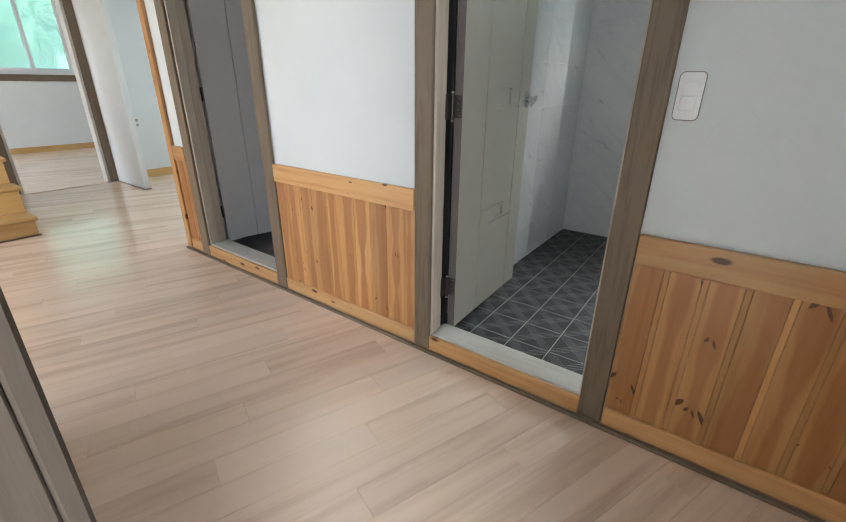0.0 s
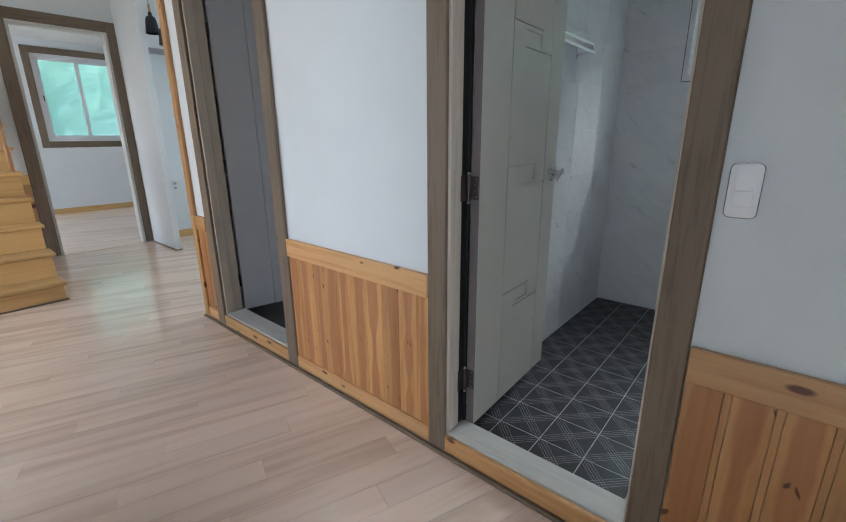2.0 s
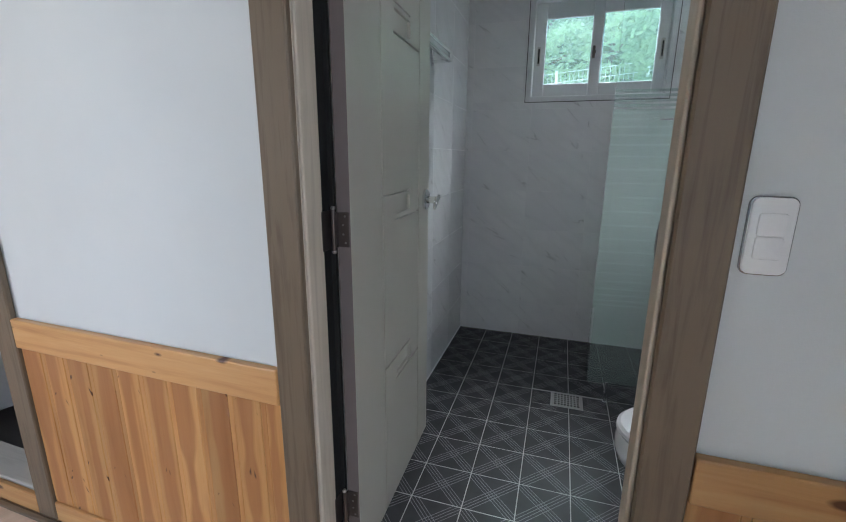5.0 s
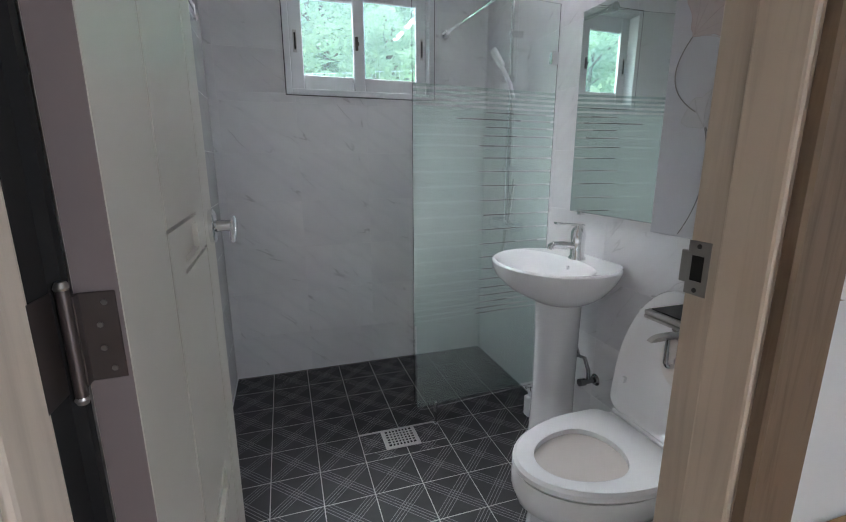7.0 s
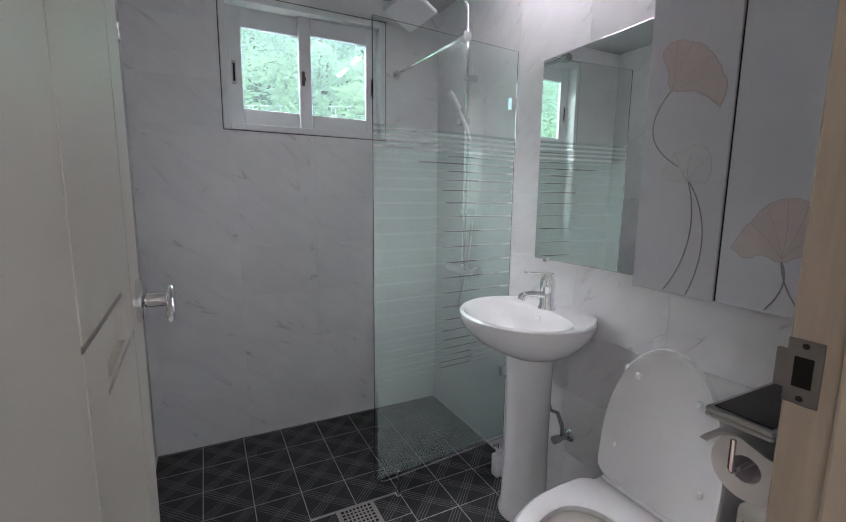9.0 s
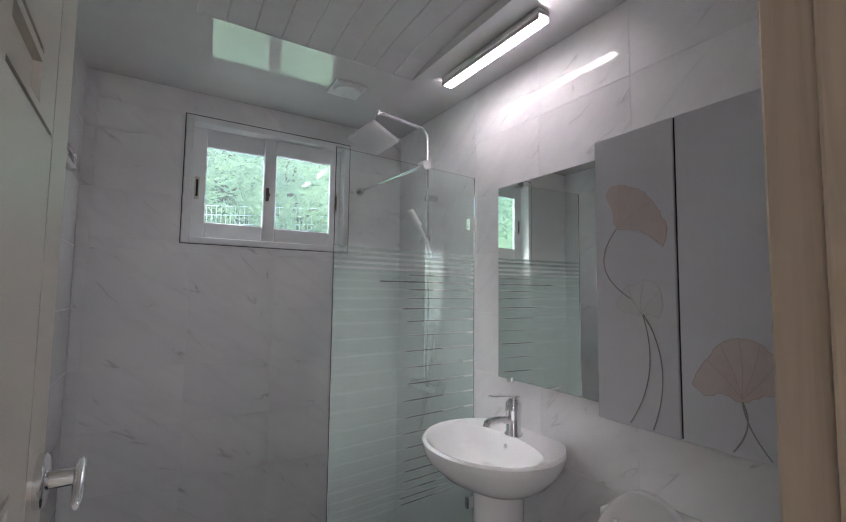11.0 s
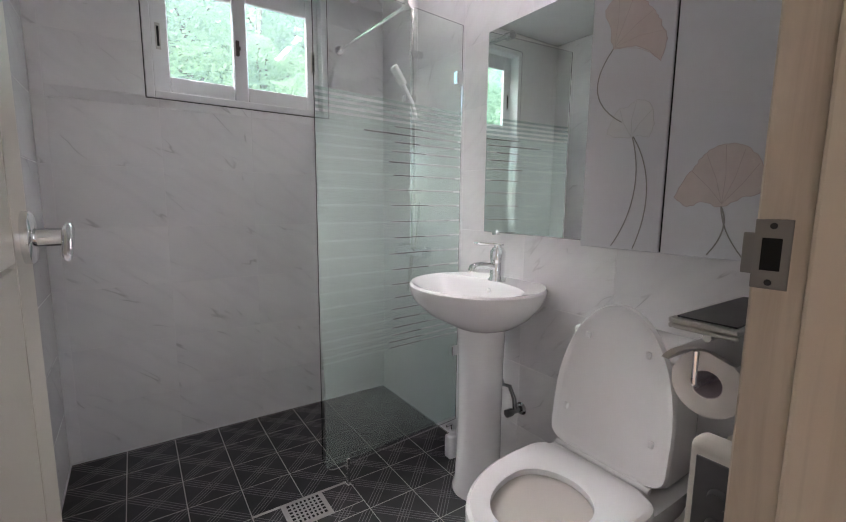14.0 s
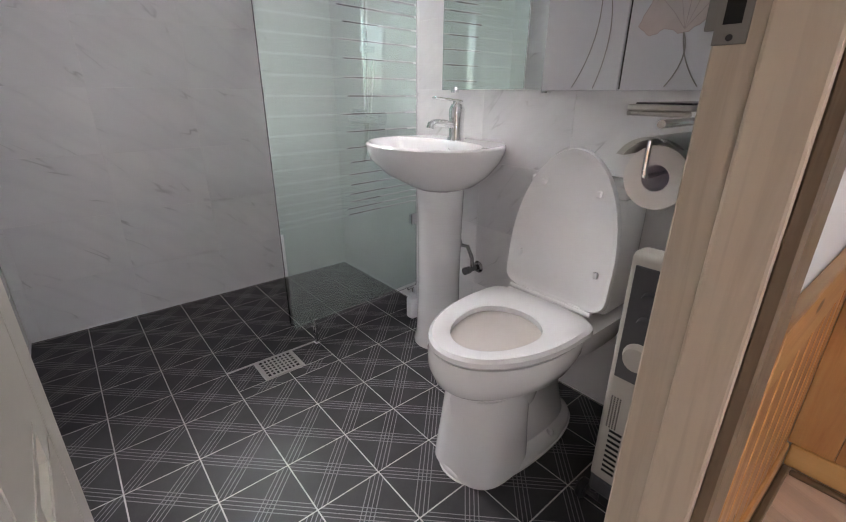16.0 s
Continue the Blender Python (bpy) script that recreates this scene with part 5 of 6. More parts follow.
part("paper", lathe([(0.021, 0.0), (0.049, 0.0), (0.050, 0.004), (0.050, 0.101), (0.049, 0.105), (0.021, 0.105), (0.021, 0.0)], (0.580, hy + 0.062, 0.918), 32, "x", False), PAPERROLL, roll, smooth=True)
part("core", lathe([(0.0200, 0.002), (0.0208, 0.002), (0.0208, 0.103), (0.0200, 0.103), (0.0200, 0.002)], (0.580, hy + 0.062, 0.918), 24, "x", False), ROLLCORE, roll, smooth=True)


# oil radiator
def radiator():
    top = thing("oil_radiator", "cream oil-filled radiator with a dark control panel", "heater")
    x0, y0, y1, z1 = 0.745, 0.150, 0.285, 0.765
    part("control_housing", boxes(((x0, y0, 0.11), (x0 + 0.06, y1, z1)), bevel=0.018, seg=4), HEATER, top, smooth=True)
    face = part("control_panel", boxes(((x0 - 0.003, y0 + 0.016, 0.45), (x0 + 0.002, y1 - 0.016, z1 - 0.03)), bevel=0.006, seg=2), PANEL, top)
    for z, r in ((0.665, 0.020), (0.605, 0.020), (0.52, 0.036)):
        knob = part("knob", lathe([(0.001, -0.018), (r * 0.8, -0.018), (r, -0.003), (0.001, -0.003)], (x0, (y0 + y1) / 2 + 0.006, z), 22, "x"), HEATER if r > 0.03 else PANEL, face, smooth=True)
    for row in range(9):
        for col in range(2):
            y = y0 + 0.032 + col * 0.04
            part("vent_slot", boxes(((x0 - 0.001, y, 0.16 + row * 0.016), (x0 + 0.002, y + 0.032, 0.167 + row * 0.016))), HOLE, top)
    for row in range(16):
        for col in range(4):
            part("vent_hole", boxes(((x0 - 0.0008, y1 - 0.045 + col * 0.007, 0.30 + row * 0.006), (x0 + 0.002, y1 - 0.0415 + col * 0.007, 0.3032 + row * 0.006))), HOLE, top)
    part("lower_cover", boxes(((x0 - 0.002, y0 + 0.004, 0.075), (x0 + 0.055, y1 - 0.004, 0.14)), bevel=0.012, seg=2), PANEL, top)
    for k in range(7):
        x = x0 + 0.075 + k * 0.045
        part("fin", boxes(((x, y0 + 0.005, 0.12), (x + 0.022, y1 - 0.005, z1 - 0.05)), bevel=0.009, seg=3), HEATER, top, smooth=True)
        part("fin_web", boxes(((x + 0.008, y0 + 0.03, 0.14), (x + 0.038, y1 - 0.03, 0.17)), bevel=0.004), HEATER, top)
        part("fin_web", boxes(((x + 0.008, y0 + 0.03, z1 - 0.10), (x + 0.038, y1 - 0.03, z1 - 0.07)), bevel=0.004), HEATER, top)
    for x in (x0 + 0.03, x0 + 0.34):
        part("axle", tube([(x, y0 - 0.02, 0.03), (x, y1 + 0.02, 0.03)], 0.008, 8), BLACK, top)
        part("axle_strut", boxes(((x - 0.012, y0 + 0.03, 0.03), (x + 0.012, y1 - 0.03, 0.12)), bevel=0.003), BLACK, top)
        for y in (y0 - 0.02, y1 + 0.02):
            part("castor", lathe([(0.001, -0.012), (0.024, -0.012), (0.03, -0.006), (0.03, 0.006), (0.024, 0.012), (0.001, 0.012)], (x, y, 0.03), 18, "y"), BLACK, top, smooth=True)
    cable = [(x0 + 0.02, y0 + 0.03, 0.10), (x0 - 0.03, y0 + 0.01, 0.05), (x0 - 0.05, y0 - 0.005, 0.012), (x0 - 0.02, y0 - 0.015, 0.008), (x0 + 0.08, y0 - 0.02, 0.008)]
    part("cable", tube(cable, 0.004, 8), BLACK, top, smooth=True)


radiator()

# small white bottle by the pedestal
bottle = thing("soap_bottle", "small white pump bottle on the floor", "bottle")
part("body", boxes(((1.035, 1.415, 0.0), (1.095, 1.465, 0.115)), bevel=0.012, seg=3), PLASTIC, bottle, smooth=True)
part("collar", lathe([(0.001, 0.115), (0.016, 0.115), (0.016, 0.135), (0.001, 0.136)], (1.065, 1.44, 0), 16), PLASTIC, bottle, smooth=True)
part("pump", tube(bend((1.065, 1.44, 0.135), (1.065, 1.44, 0.168), (1.03, 1.44, 0.166), 0.008), 0.006, 8), CHROME, bottle, smooth=True)


# floor drain
def drain():
    top = thing("floor_drain", "square steel floor drain with a slotted grate", "drain")
    x0, x1, y0, y1 = 0.279, 0.441, 1.398, 1.545
    b = 0.014
    part("rim", boxes(((x0, y0, -0.002), (x0 + b, y1, 0.0035)), ((x1 - b, y0, -0.002), (x1, y1, 0.0035)), ((x0 + b, y0, -0.002), (x1 - b, y0 + b, 0.0035)), ((x0 + b, y1 - b, -0.002), (x1 - b, y1, 0.0035)), bevel=0.001), STEEL, top)
    part("well", boxes(((x0 + b, y0 + b, -0.0023), (x1 - b, y1 - b, 0.0006))), HOLE, top)
    n = 8
    for k in range(1, n):
        x = x0 + b + (x1 - x0 - 2 * b) * k / n
        part("bar", boxes(((x - 0.0035, y0 + b, 0.0006), (x + 0.0035, y1 - b, 0.003))), STEEL, top)
    for k in range(1, 6):
        y = y0 + b + (y1 - y0 - 2 * b) * k / 6
        part("cross_bar", boxes(((x0 + b, y - 0.003, 0.0006), (x1 - b, y + 0.003, 0.0028))), STEEL, top)


drain()


# tiles
def subtract(rect, hole):
    a0, a1, b0, b1 = rect
    h0, h1, g0, g1 = hole
    if a1 <= h0 or a0 >= h1 or b1 <= g0 or b0 >= g1:
        return [rect]
    out = []
    if b0 < g0:
        out.append((a0, a1, b0, g0))
    if b1 > g1:
        out.append((a0, a1, g1, b1))
    m0, m1 = max(b0, g0), min(b1, g1)
    if a0 < h0:
        out.append((a0, h0, m0, m1))
    if a1 > h1:
        out.append((h1, a1, m0, m1))
    return out


def lay_tiles(parent, a_joints, b_joints, place, material, hole=None, gap=0.0012, thick=T):
    """Rectangular tiles between joints; place turns (a, b, depth) into a point."""
    shared = {}
    for a0, a1 in zip(a_joints, a_joints[1:]):
        for b0, b1 in zip(b_joints, b_joints[1:]):
            for r in (subtract((a0, a1, b0, b1), hole) if hole else [(a0, a1, b0, b1)]):
                w, h = r[1] - r[0] - 2 * gap, r[3] - r[2] - 2 * gap
                if w < 0.006 or h < 0.006:
                    continue
                c = Vector(place((r[0] + r[1]) / 2, (r[2] + r[3]) / 2, 0))
                key = (round(w, 4), round(h, 4))
                if key in shared:
                    ob = new("tile", shared[key])
                    ob.parent = parent
                else:
                    p, q = Vector(place(-w / 2, -h / 2, 0)) - Vector(place(0, 0, 0)), Vector(place(w / 2, h / 2, thick)) - Vector(place(0, 0, 0))
                    lo = [min(i, j) for i, j in zip(p, q)]
                    hi = [max(i, j) for i, j in zip(p, q)]
                    ob = link("tile", boxes((lo, hi), bevel=0.0005), material, parent)
                    shared[key] = ob.data
                ob.location = c


def joints(lo, hi, first, step):
    out = [lo]
    v = first
    while v < hi - 0.01:
        if v > lo + 0.01:
            out.append(v)
        v += step
    return out + [hi]


ZJ = joints(0.0, BATH_H, 0.259, 0.2775)
hole = (WIN[0] - 0.030, WIN[1] + 0.030, WIN[2] - 0.030, WIN[3] + 0.030)
lay_tiles(wall_back, joints(BX0, BX1, -0.408, 0.409), ZJ, lambda a, b, d: (a, BY1 + T - d, b), MARBLE_B, hole)
lay_tiles(wall_left, joints(BY0, BY1, 0.30, 0.409), ZJ, lambda a, b, d: (BX0 - T + d, a, b), MARBLE_S)
lay_tiles(wall_right, joints(BY0, BY1, 0.329, 0.409), ZJ, lambda a, b, d: (BX1 + T - d, a, b), MARBLE_S)
lay_tiles(bath_floor, joints(BX0, BX1, -0.237, 0.2025), joints(BY0, BY1, 0.1485, 0.1985), lambda a, b, d: (a, b, d - 0.0025), PLAID, (0.276, 0.444, 1.395, 1.548), 0.0020, 0.0025)

for ob in [o for o in scene.objects if o not in before_bath and o.parent is None]:
    ob.matrix_basis = TURN_BATH @ ob.matrix_basis


# ---- doors ----
def door_leaf(name, width, height, label, at, film, edge, hinges, with_handle=True):
    """A leaf in its own frame: hinge edge at the origin, leaf along +x, face with grooves towards -y, hung 0.04 thick."""
    door = tagged_at(name, label, "door", "", "", at)
    w, h, t, z0 = width, height, 0.038, 0.0
    # a core with pressed face sheets: cut lines and finger recesses go down to the core
    part("leaf", boxes(((0.0, 0.010, z0), (w, t - 0.010, z0 + h)), bevel=0.001), film, door)
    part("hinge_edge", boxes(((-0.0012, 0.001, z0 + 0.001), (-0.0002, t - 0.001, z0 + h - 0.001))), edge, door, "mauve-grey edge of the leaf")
    g, right = 0.0036, w - 0.141
    cuts = [(0.222 - g, 0.222 + g, 0.0, h), (right - g, right + g, 0.0, h)]
    for zc in (0.505, 1.075, 1.63):
        cuts += [(0.222, 0.490, zc + 0.042 - g, zc + 0.042 + g), (0.325, right, zc - 0.042 - g, zc - 0.042 + g), (0.335, 0.488, zc - 0.027, zc + 0.027)]
    rects = [(0.0, w, 0.0, h)]
    for c in cuts:
        rects = [r for old in rects for r in subtract(old, c)]
    for y0, y1 in ((0.0, 0.0102), (t - 0.0102, t)):
        part("face_sheet", boxes(*[((a0, y0, z0 + b0), (a1, y1, z0 + b1)) for a0, a1, b0, b1 in rects]), film, door)
    if with_handle:
        hz = z0 + 1.065
        for y, s in ((0.0, -1), (t, 1)):
            part("rose", lathe([(0.001, 0), (0.041, 0), (0.041, 0.009 * s), (0.036, 0.013 * s), (0.001, 0.013 * s)], (w - 0.055, y, hz), 28, "y"), CHROME, door, smooth=True)
            part("neck", tube([(w - 0.055, y, hz), (w - 0.055, y + s * 0.052, hz)], 0.0145, 16), CHROME, door, smooth=True)
            lever = bmesh.new()
            loops = []
            for d, drop, half, thick in ((0.016, 0.008, 0.008, 0.005), (0.010, 0.009, 0.014, 0.008), (-0.012, 0.003, 0.015, 0.009), (-0.034, -0.012, 0.013, 0.008), (-0.050, -0.024, 0.010, 0.007), (-0.055, -0.028, 0.006, 0.004)):
                loops.append([(w - 0.055 + d, y + s * 0.054 + thick * math.cos(a), hz + drop + half * math.sin(a)) for a in (2 * math.pi * k / 14 for k in range(14))])
            rings(lever, loops)
            part("lever", lever, CHROME, door, "stubby chrome lever", True)
        part("latch_plate", boxes(((w - 0.0002, 0.008, hz - 0.05), (w + 0.0014, t - 0.008, hz + 0.05))), STEEL, door)
    for z in hinges:
        hinge = part("hinge", tube([(-0.018, t / 2 + 0.020, z - 0.055), (-0.018, t / 2 + 0.020, z + 0.055)], 0.0055, 12), DARKSTEEL, door, "dark steel butt hinge", True)
        part("hinge_plate", boxes(((-0.0034, 0.004, z - 0.045), (-0.0014, t - 0.002, z + 0.045)), ((-0.016, t / 2 + 0.014, z - 0.045), (-0.0034, t / 2 + 0.020, z + 0.045)), bevel=0.001), DARKSTEEL, hinge)
        for dz in (-0.034, -0.012, 0.012, 0.034):
            part("screw", lathe([(0.001, -0.0044), (0.0026, -0.0043), (0.003, -0.0034), (0.001, -0.0034)], (0, 0.014 + 0.006 * (abs(dz) < 0.02), z + dz), 10, "x"), STRIKE, hinge)
        for dz in (-0.055, 0.055):
            part("pin_tip", lathe([(0.001, -0.006), (0.0045, -0.005), (0.0066, 0.0), (0.0045, 0.005), (0.001, 0.006)], (-0.018, t / 2 + 0.020, z + dz), 12), STEEL, hinge, smooth=True)
    return door


# bathroom leaf: hinge edge near (-0.275, 0.12), running into the room; its right face is what the hall sees
door_leaf("bathroom_door", 0.735, 2.155, "open sage-grey panelled bathroom door with chrome lever",
          Matrix.Translation((-0.242, 0.128, 0.092)) @ Matrix.Rotation(radians(92.6), 4, "Z"), DOOR, DOOR_EDGE, (0.22, 1.05, 1.90))
door_leaf("store_door", 0.80, 2.17, "open mid-grey panelled door of a small dark room",
          Matrix.Translation((OPB_L + 0.034, 0.130, 0.10)) @ Matrix.Rotation(radians(77), 4, "Z"), DOOR_B, DOOR_EDGE, (0.22, 1.05, 1.90))
setting("floor_store", boxes(((END + 0.12, WALL + 0.016, -0.02), (-0.72, 2.2, 0.004))), mat("grey_vinyl", (0.15, 0.14, 0.14), 0.5), "dark grey floor of the small room")

# hinge leaves on the frame and the strike plate
frame_hinges = bpy.data.objects["door_frame_1"]
for z in (0.312, 1.142, 1.992):
    part("frame_hinge_plate", boxes(((OPEN_L + 0.0010, 0.070, z - 0.05), (OPEN_L + 0.0026, 0.1110, z + 0.05)), bevel=0.0006), DARKSTEEL, frame_hinges, "dark steel hinge plate")
# black strip and sheet put in for the shade of the hinge gap
part("rebate_seal", boxes(((OPEN_L - 0.0008, 0.080, 0.100), (OPEN_L + 0.0009, 0.1118, HEAD - 0.032)), ((OPEN_L - 0.030, 0.1125, 0.100), (OPEN_L + 0.012, 0.1240, HEAD - 0.032))), HOLE, frame_hinges, "black strip painting the shade in the rebate")
strike = tagged_at("strike_plate", "steel strike plate with a dark latch hole", "strike plate", "", "", Matrix.Translation((0, -0.012, -0.008)))
part("plate", boxes(((OPEN_R - 0.0018, 0.090, 1.135), (OPEN_R - 0.0003, 0.1235, 1.21)), bevel=0.0006), STRIKE, strike)
part("lip", boxes(((OPEN_R - 0.0018, 0.122, 1.150), (OPEN_R + 0.004, 0.134, 1.195)), bevel=0.001), STRIKE, strike)
part("latch_hole", boxes(((OPEN_R - 0.0022, 0.098, 1.155), (OPEN_R - 0.0019, 0.116, 1.190))), HOLE, strike)
for z in (1.142, 1.203):
    part("screw", lathe([(0.001, -0.0026), (0.0034, -0.0024), (0.0036, -0.0018), (0.001, -0.0018)], (OPEN_R, 0.107, z), 10, "x"), BLACK, strike)

# light switch
switch = thing("light_switch", "white two-gang light switch with a chrome edge on the wall", "switch")


def rounded_plate(x0, x1, z0, z1, r, y0, y1, soft=0.002):
    """A plate on a wall with round corners and a softened front edge; y1 is the front."""
    def outline(d, y):
        out = []
        for cx, cz, a in ((x1 - r, z1 - r, 0), (x0 + r, z1 - r, 90), (x0 + r, z0 + r, 180), (x1 - r, z0 + r, 270)):
            for k in range(7):
                b = radians(a + 15 * k)
                out.append((cx + (r - d) * math.cos(b), y, cz + (r - d) * math.sin(b)))
        return out
    return rings(bmesh.new(), [outline(0.0, y0), outline(0.0, y1 + soft), outline(soft * 0.3, y1 + soft * 0.3), outline(soft, y1)])


part("chrome_edge", rounded_plate(0.5480, 0.6150, 1.1385, 1.2675, 0.014, -0.0005, -0.006, 0.001), EDGECHROME, switch, "dark chrome edge", True)
part("plate", rounded_plate(0.5500, 0.6130, 1.1405, 1.2655, 0.0125, -0.004, -0.0105), SEAT, switch, smooth=True)
for z in (1.1660, 1.2040):
    part("rocker", rounded_plate(0.5620, 0.6010, z, z + 0.0370, 0.005, -0.0100, -0.0135, 0.0015), SEAT, switch, smooth=True)


# ---- hall: stairs, far doorway, kitchen end ----
def staircase():
    top = thing("staircase", "honey pine staircase with nosed treads and a handrail", "stairs")
    y0, y1, x0, rise, going = -1.75, -0.645, -3.945, 0.223, 0.212
    for k in range(12):
        z = 0.168 + rise * k
        x = x0 - going * k
        part("tread", boxes(((x - going - 0.03, y0, z - 0.036), (x, y1 + 0.012, z)), bevel=0.013, seg=3), PINE_Y, top)
        part("riser", boxes(((x - 0.045, y0, max(0.0, z - rise) if k else 0.0), (x - 0.027, y1 - 0.012, z - 0.0365)), bevel=0.002), PINE_Y, top)
    # side string under the treads
    bm = bmesh.new()
    prof = []
    for k in range(12):
        z = 0.168 + rise * k - 0.037
        x = x0 - going * k - 0.046
        prof += [(x, z - rise if k else 0.0), (x, z)]
    prof += [(x0 - going * 12 - 0.03, prof[-1][1]), (x0 - going * 12 - 0.03, prof[-1][1] - 0.5), (x0 - going * 2.2, 0.0)]
    rings(bm, [[(x, y1 - 0.03, z) for x, z in prof], [(x, y1 - 0.012, z) for x, z in prof]])
    part("side_string", bm, PINE_Y, top)
    part("foot_strip", boxes(((x0 - 0.030, y0, 0.0005), (x0 - 0.012, y1 + 0.004, 0.012)), bevel=0.004), CASING_Y, top, "grey-brown strip at the stair foot")
    spin = [(0.020, 0.0), (0.020, 0.16), (0.014, 0.18), (0.021, 0.20), (0.013, 0.24), (0.018, 0.36), (0.012, 0.50), (0.018, 0.62), (0.014, 0.66), (0.021, 0.68), (0.020, 0.84)]
    for k in range(4, 12):
        x = x0 - going * k - 0.11
        part("baluster", lathe(spin, (x, y1 - 0.05, 0.168 + rise * k), 14), PINE, top, smooth=True)
    a = Vector((x0 - going * 3.1, y1 - 0.05, 0.168 + rise * 4 + 0.76))
    d = Vector((-going, 0, rise))
    rail = bmesh.new()
    sect = [(-0.03, 0.0), (-0.034, 0.03), (-0.026, 0.055), (0.026, 0.055), (0.034, 0.03), (0.03, 0.0)]
    rings(rail, [[a + d * s + Vector((0, u, v)) for u, v in sect] for s in (0, 2, 4, 8)])
    part("handrail", rail, PINE_X, top, "moulded pine handrail")


staircase()


def slide_window(name, label, x, y0, y1, z0, z1):
    """A two-sash window in a wall across x, with a brown casing on the room side."""
    top = tagged(new(name), label, "", "", "structure")
    part("window_frame", boxes(((x - 0.12, y0 + 0.001, z0), (x + 0.006, y0 + 0.05, z1)), ((x - 0.12, y1 - 0.05, z0), (x + 0.006, y1 - 0.001, z1)),
                               ((x - 0.12, y0 + 0.05, z0 + 0.001), (x + 0.006, y1 - 0.05, z0 + 0.05)), ((x - 0.12, y0 + 0.05, z1 - 0.05), (x + 0.006, y1 - 0.05, z1 - 0.001)), bevel=0.003), UPVC, top)
    c = 0.11
    for lo, hi, m in (((x + 0.001, y0 - c, z0 - c), (x + 0.022, y0, z1 + c), CASING), ((x + 0.001, y1, z0 - c), (x + 0.022, y1 + c, z1 + c), CASING),
                      ((x + 0.001, y0 + 0.001, z0 - c), (x + 0.022, y1 - 0.001, z0), CASING_Y), ((x + 0.001, y0 + 0.001, z1), (x + 0.022, y1 - 0.001, z1 + c), CASING_Y)):
        part("casing_board", boxes((lo, hi), bevel=0.004), m, top)
    mid = (y0 + y1) / 2
    for s0, s1, sx in ((y0 + 0.05, mid + 0.03, x - 0.05), (mid - 0.03, y1 - 0.05, x - 0.085)):
        s = 0.055
        sash = part("sash", boxes(((sx, s0, z0 + 0.05), (sx + 0.03, s0 + s, z1 - 0.05)), ((sx, s1 - s, z0 + 0.05), (sx + 0.03, s1, z1 - 0.05)),
                                  ((sx, s0 + s, z0 + 0.05), (sx + 0.03, s1 - s, z0 + 0.05 + s)), ((sx, s0 + s, z1 - 0.05 - s), (sx + 0.03, s1 - s, z1 - 0.05)), bevel=0.003), UPVC, top)
        # translucent sheet added behind the sash as painted haze
        mesh = part("insect_screen", boxes(((x - 0.112, s0 + s, z0 + 0.10), (x - 0.1115, s1 - s, z1 - 0.10))), HAZE_FAR, top)
        pane = part("pane", boxes(((sx + 0.013, s0 + s - 0.004, z0 + 0.10), (sx + 0.017, s1 - s + 0.004, z1 - 0.10))), PANE, sash)
        pane.visible_shadow = False
        part("pull", boxes(((sx + 0.03, s0 + 0.018, (z0 + z1) / 2 - 0.05), (sx + 0.036, s0 + 0.038, (z0 + z1) / 2 + 0.05)), bevel=0.003), DARKSTEEL, sash)


slide_window("window_far", "white two-sash window in a grey-brown casing", BACK, WY0, WY1, WZ0, WZ1)
for name, lo, hi in (("baseboard_far_room", (BACK + 0.001, -4.5, 0.0), (BACK + 0.014, 2.99, 0.10)), ("baseboard_kitchen", (FAR + 0.001, 0.74, 0.0), (FAR + 0.014, 2.99, 0.10)),
                     ("baseboard_hall_end", (FAR + 0.001, -4.5, 0.0), (FAR + 0.014, FAR_L - 0.12, 0.10))):
    setting(name, boxes((lo, hi), bevel=0.004), PINE_Y, "low pine baseboard")

far_wains = tagged(new("wainscot_far"), "knotty pine wainscot beside the far doorway", "", "", "structure")
part("cap_rail", boxes(((FAR + 0.001, -1.9, 0.86), (FAR + 0.024, FAR_L - 0.117, 0.97)), bevel=0.004), PINE_Y, far_wains)
for k in range(14):
    y1 = FAR_L - 0.118 - k * 0.1
    part("board", boxes(((FAR + 0.001, y1 - 0.098, 0.10), (FAR + 0.012, y1, 0.859)), bevel=0.003), PINE, far_wains)

# kitchen end: upper cupboard run with a grey underside, outlet, pendants
cup = thing("wall_cupboard", "white wall cupboard with a grey underside", "cupboard")
part("body", boxes(((FAR + 0.001, 0.76, 2.41), (FAR + 0.34, 2.6, 3.04)), bevel=0.003), PLASTIC, cup)
part("underside", boxes(((FAR + 0.004, 0.762, 2.395), (FAR + 0.338, 2.598, 2.4095))), CARD, cup, "grey underside panel")
for k in range(4):
    part("door", boxes(((FAR + 0.3405, 0.765 + k * 0.458, 2.415), (FAR + 0.358, 0.765 + k * 0.458 + 0.452, 3.035)), bevel=0.003), PLASTIC, cup)
outlet = thing("wall_outlet", "white double wall outlet", "outlet")
part("plate", boxes(((FAR + 0.001, 0.985, 0.66), (FAR + 0.009, 1.055, 0.78)), bevel=0.003), PLASTIC, outlet)
for z in (0.69, 0.75):
    part("socket", lathe([(0.001, 0.0092), (0.02, 0.0092), (0.02, 0.0105), (0.001, 0.0105)], (FAR, 1.02, z), 18, "x"), CARD, outlet)


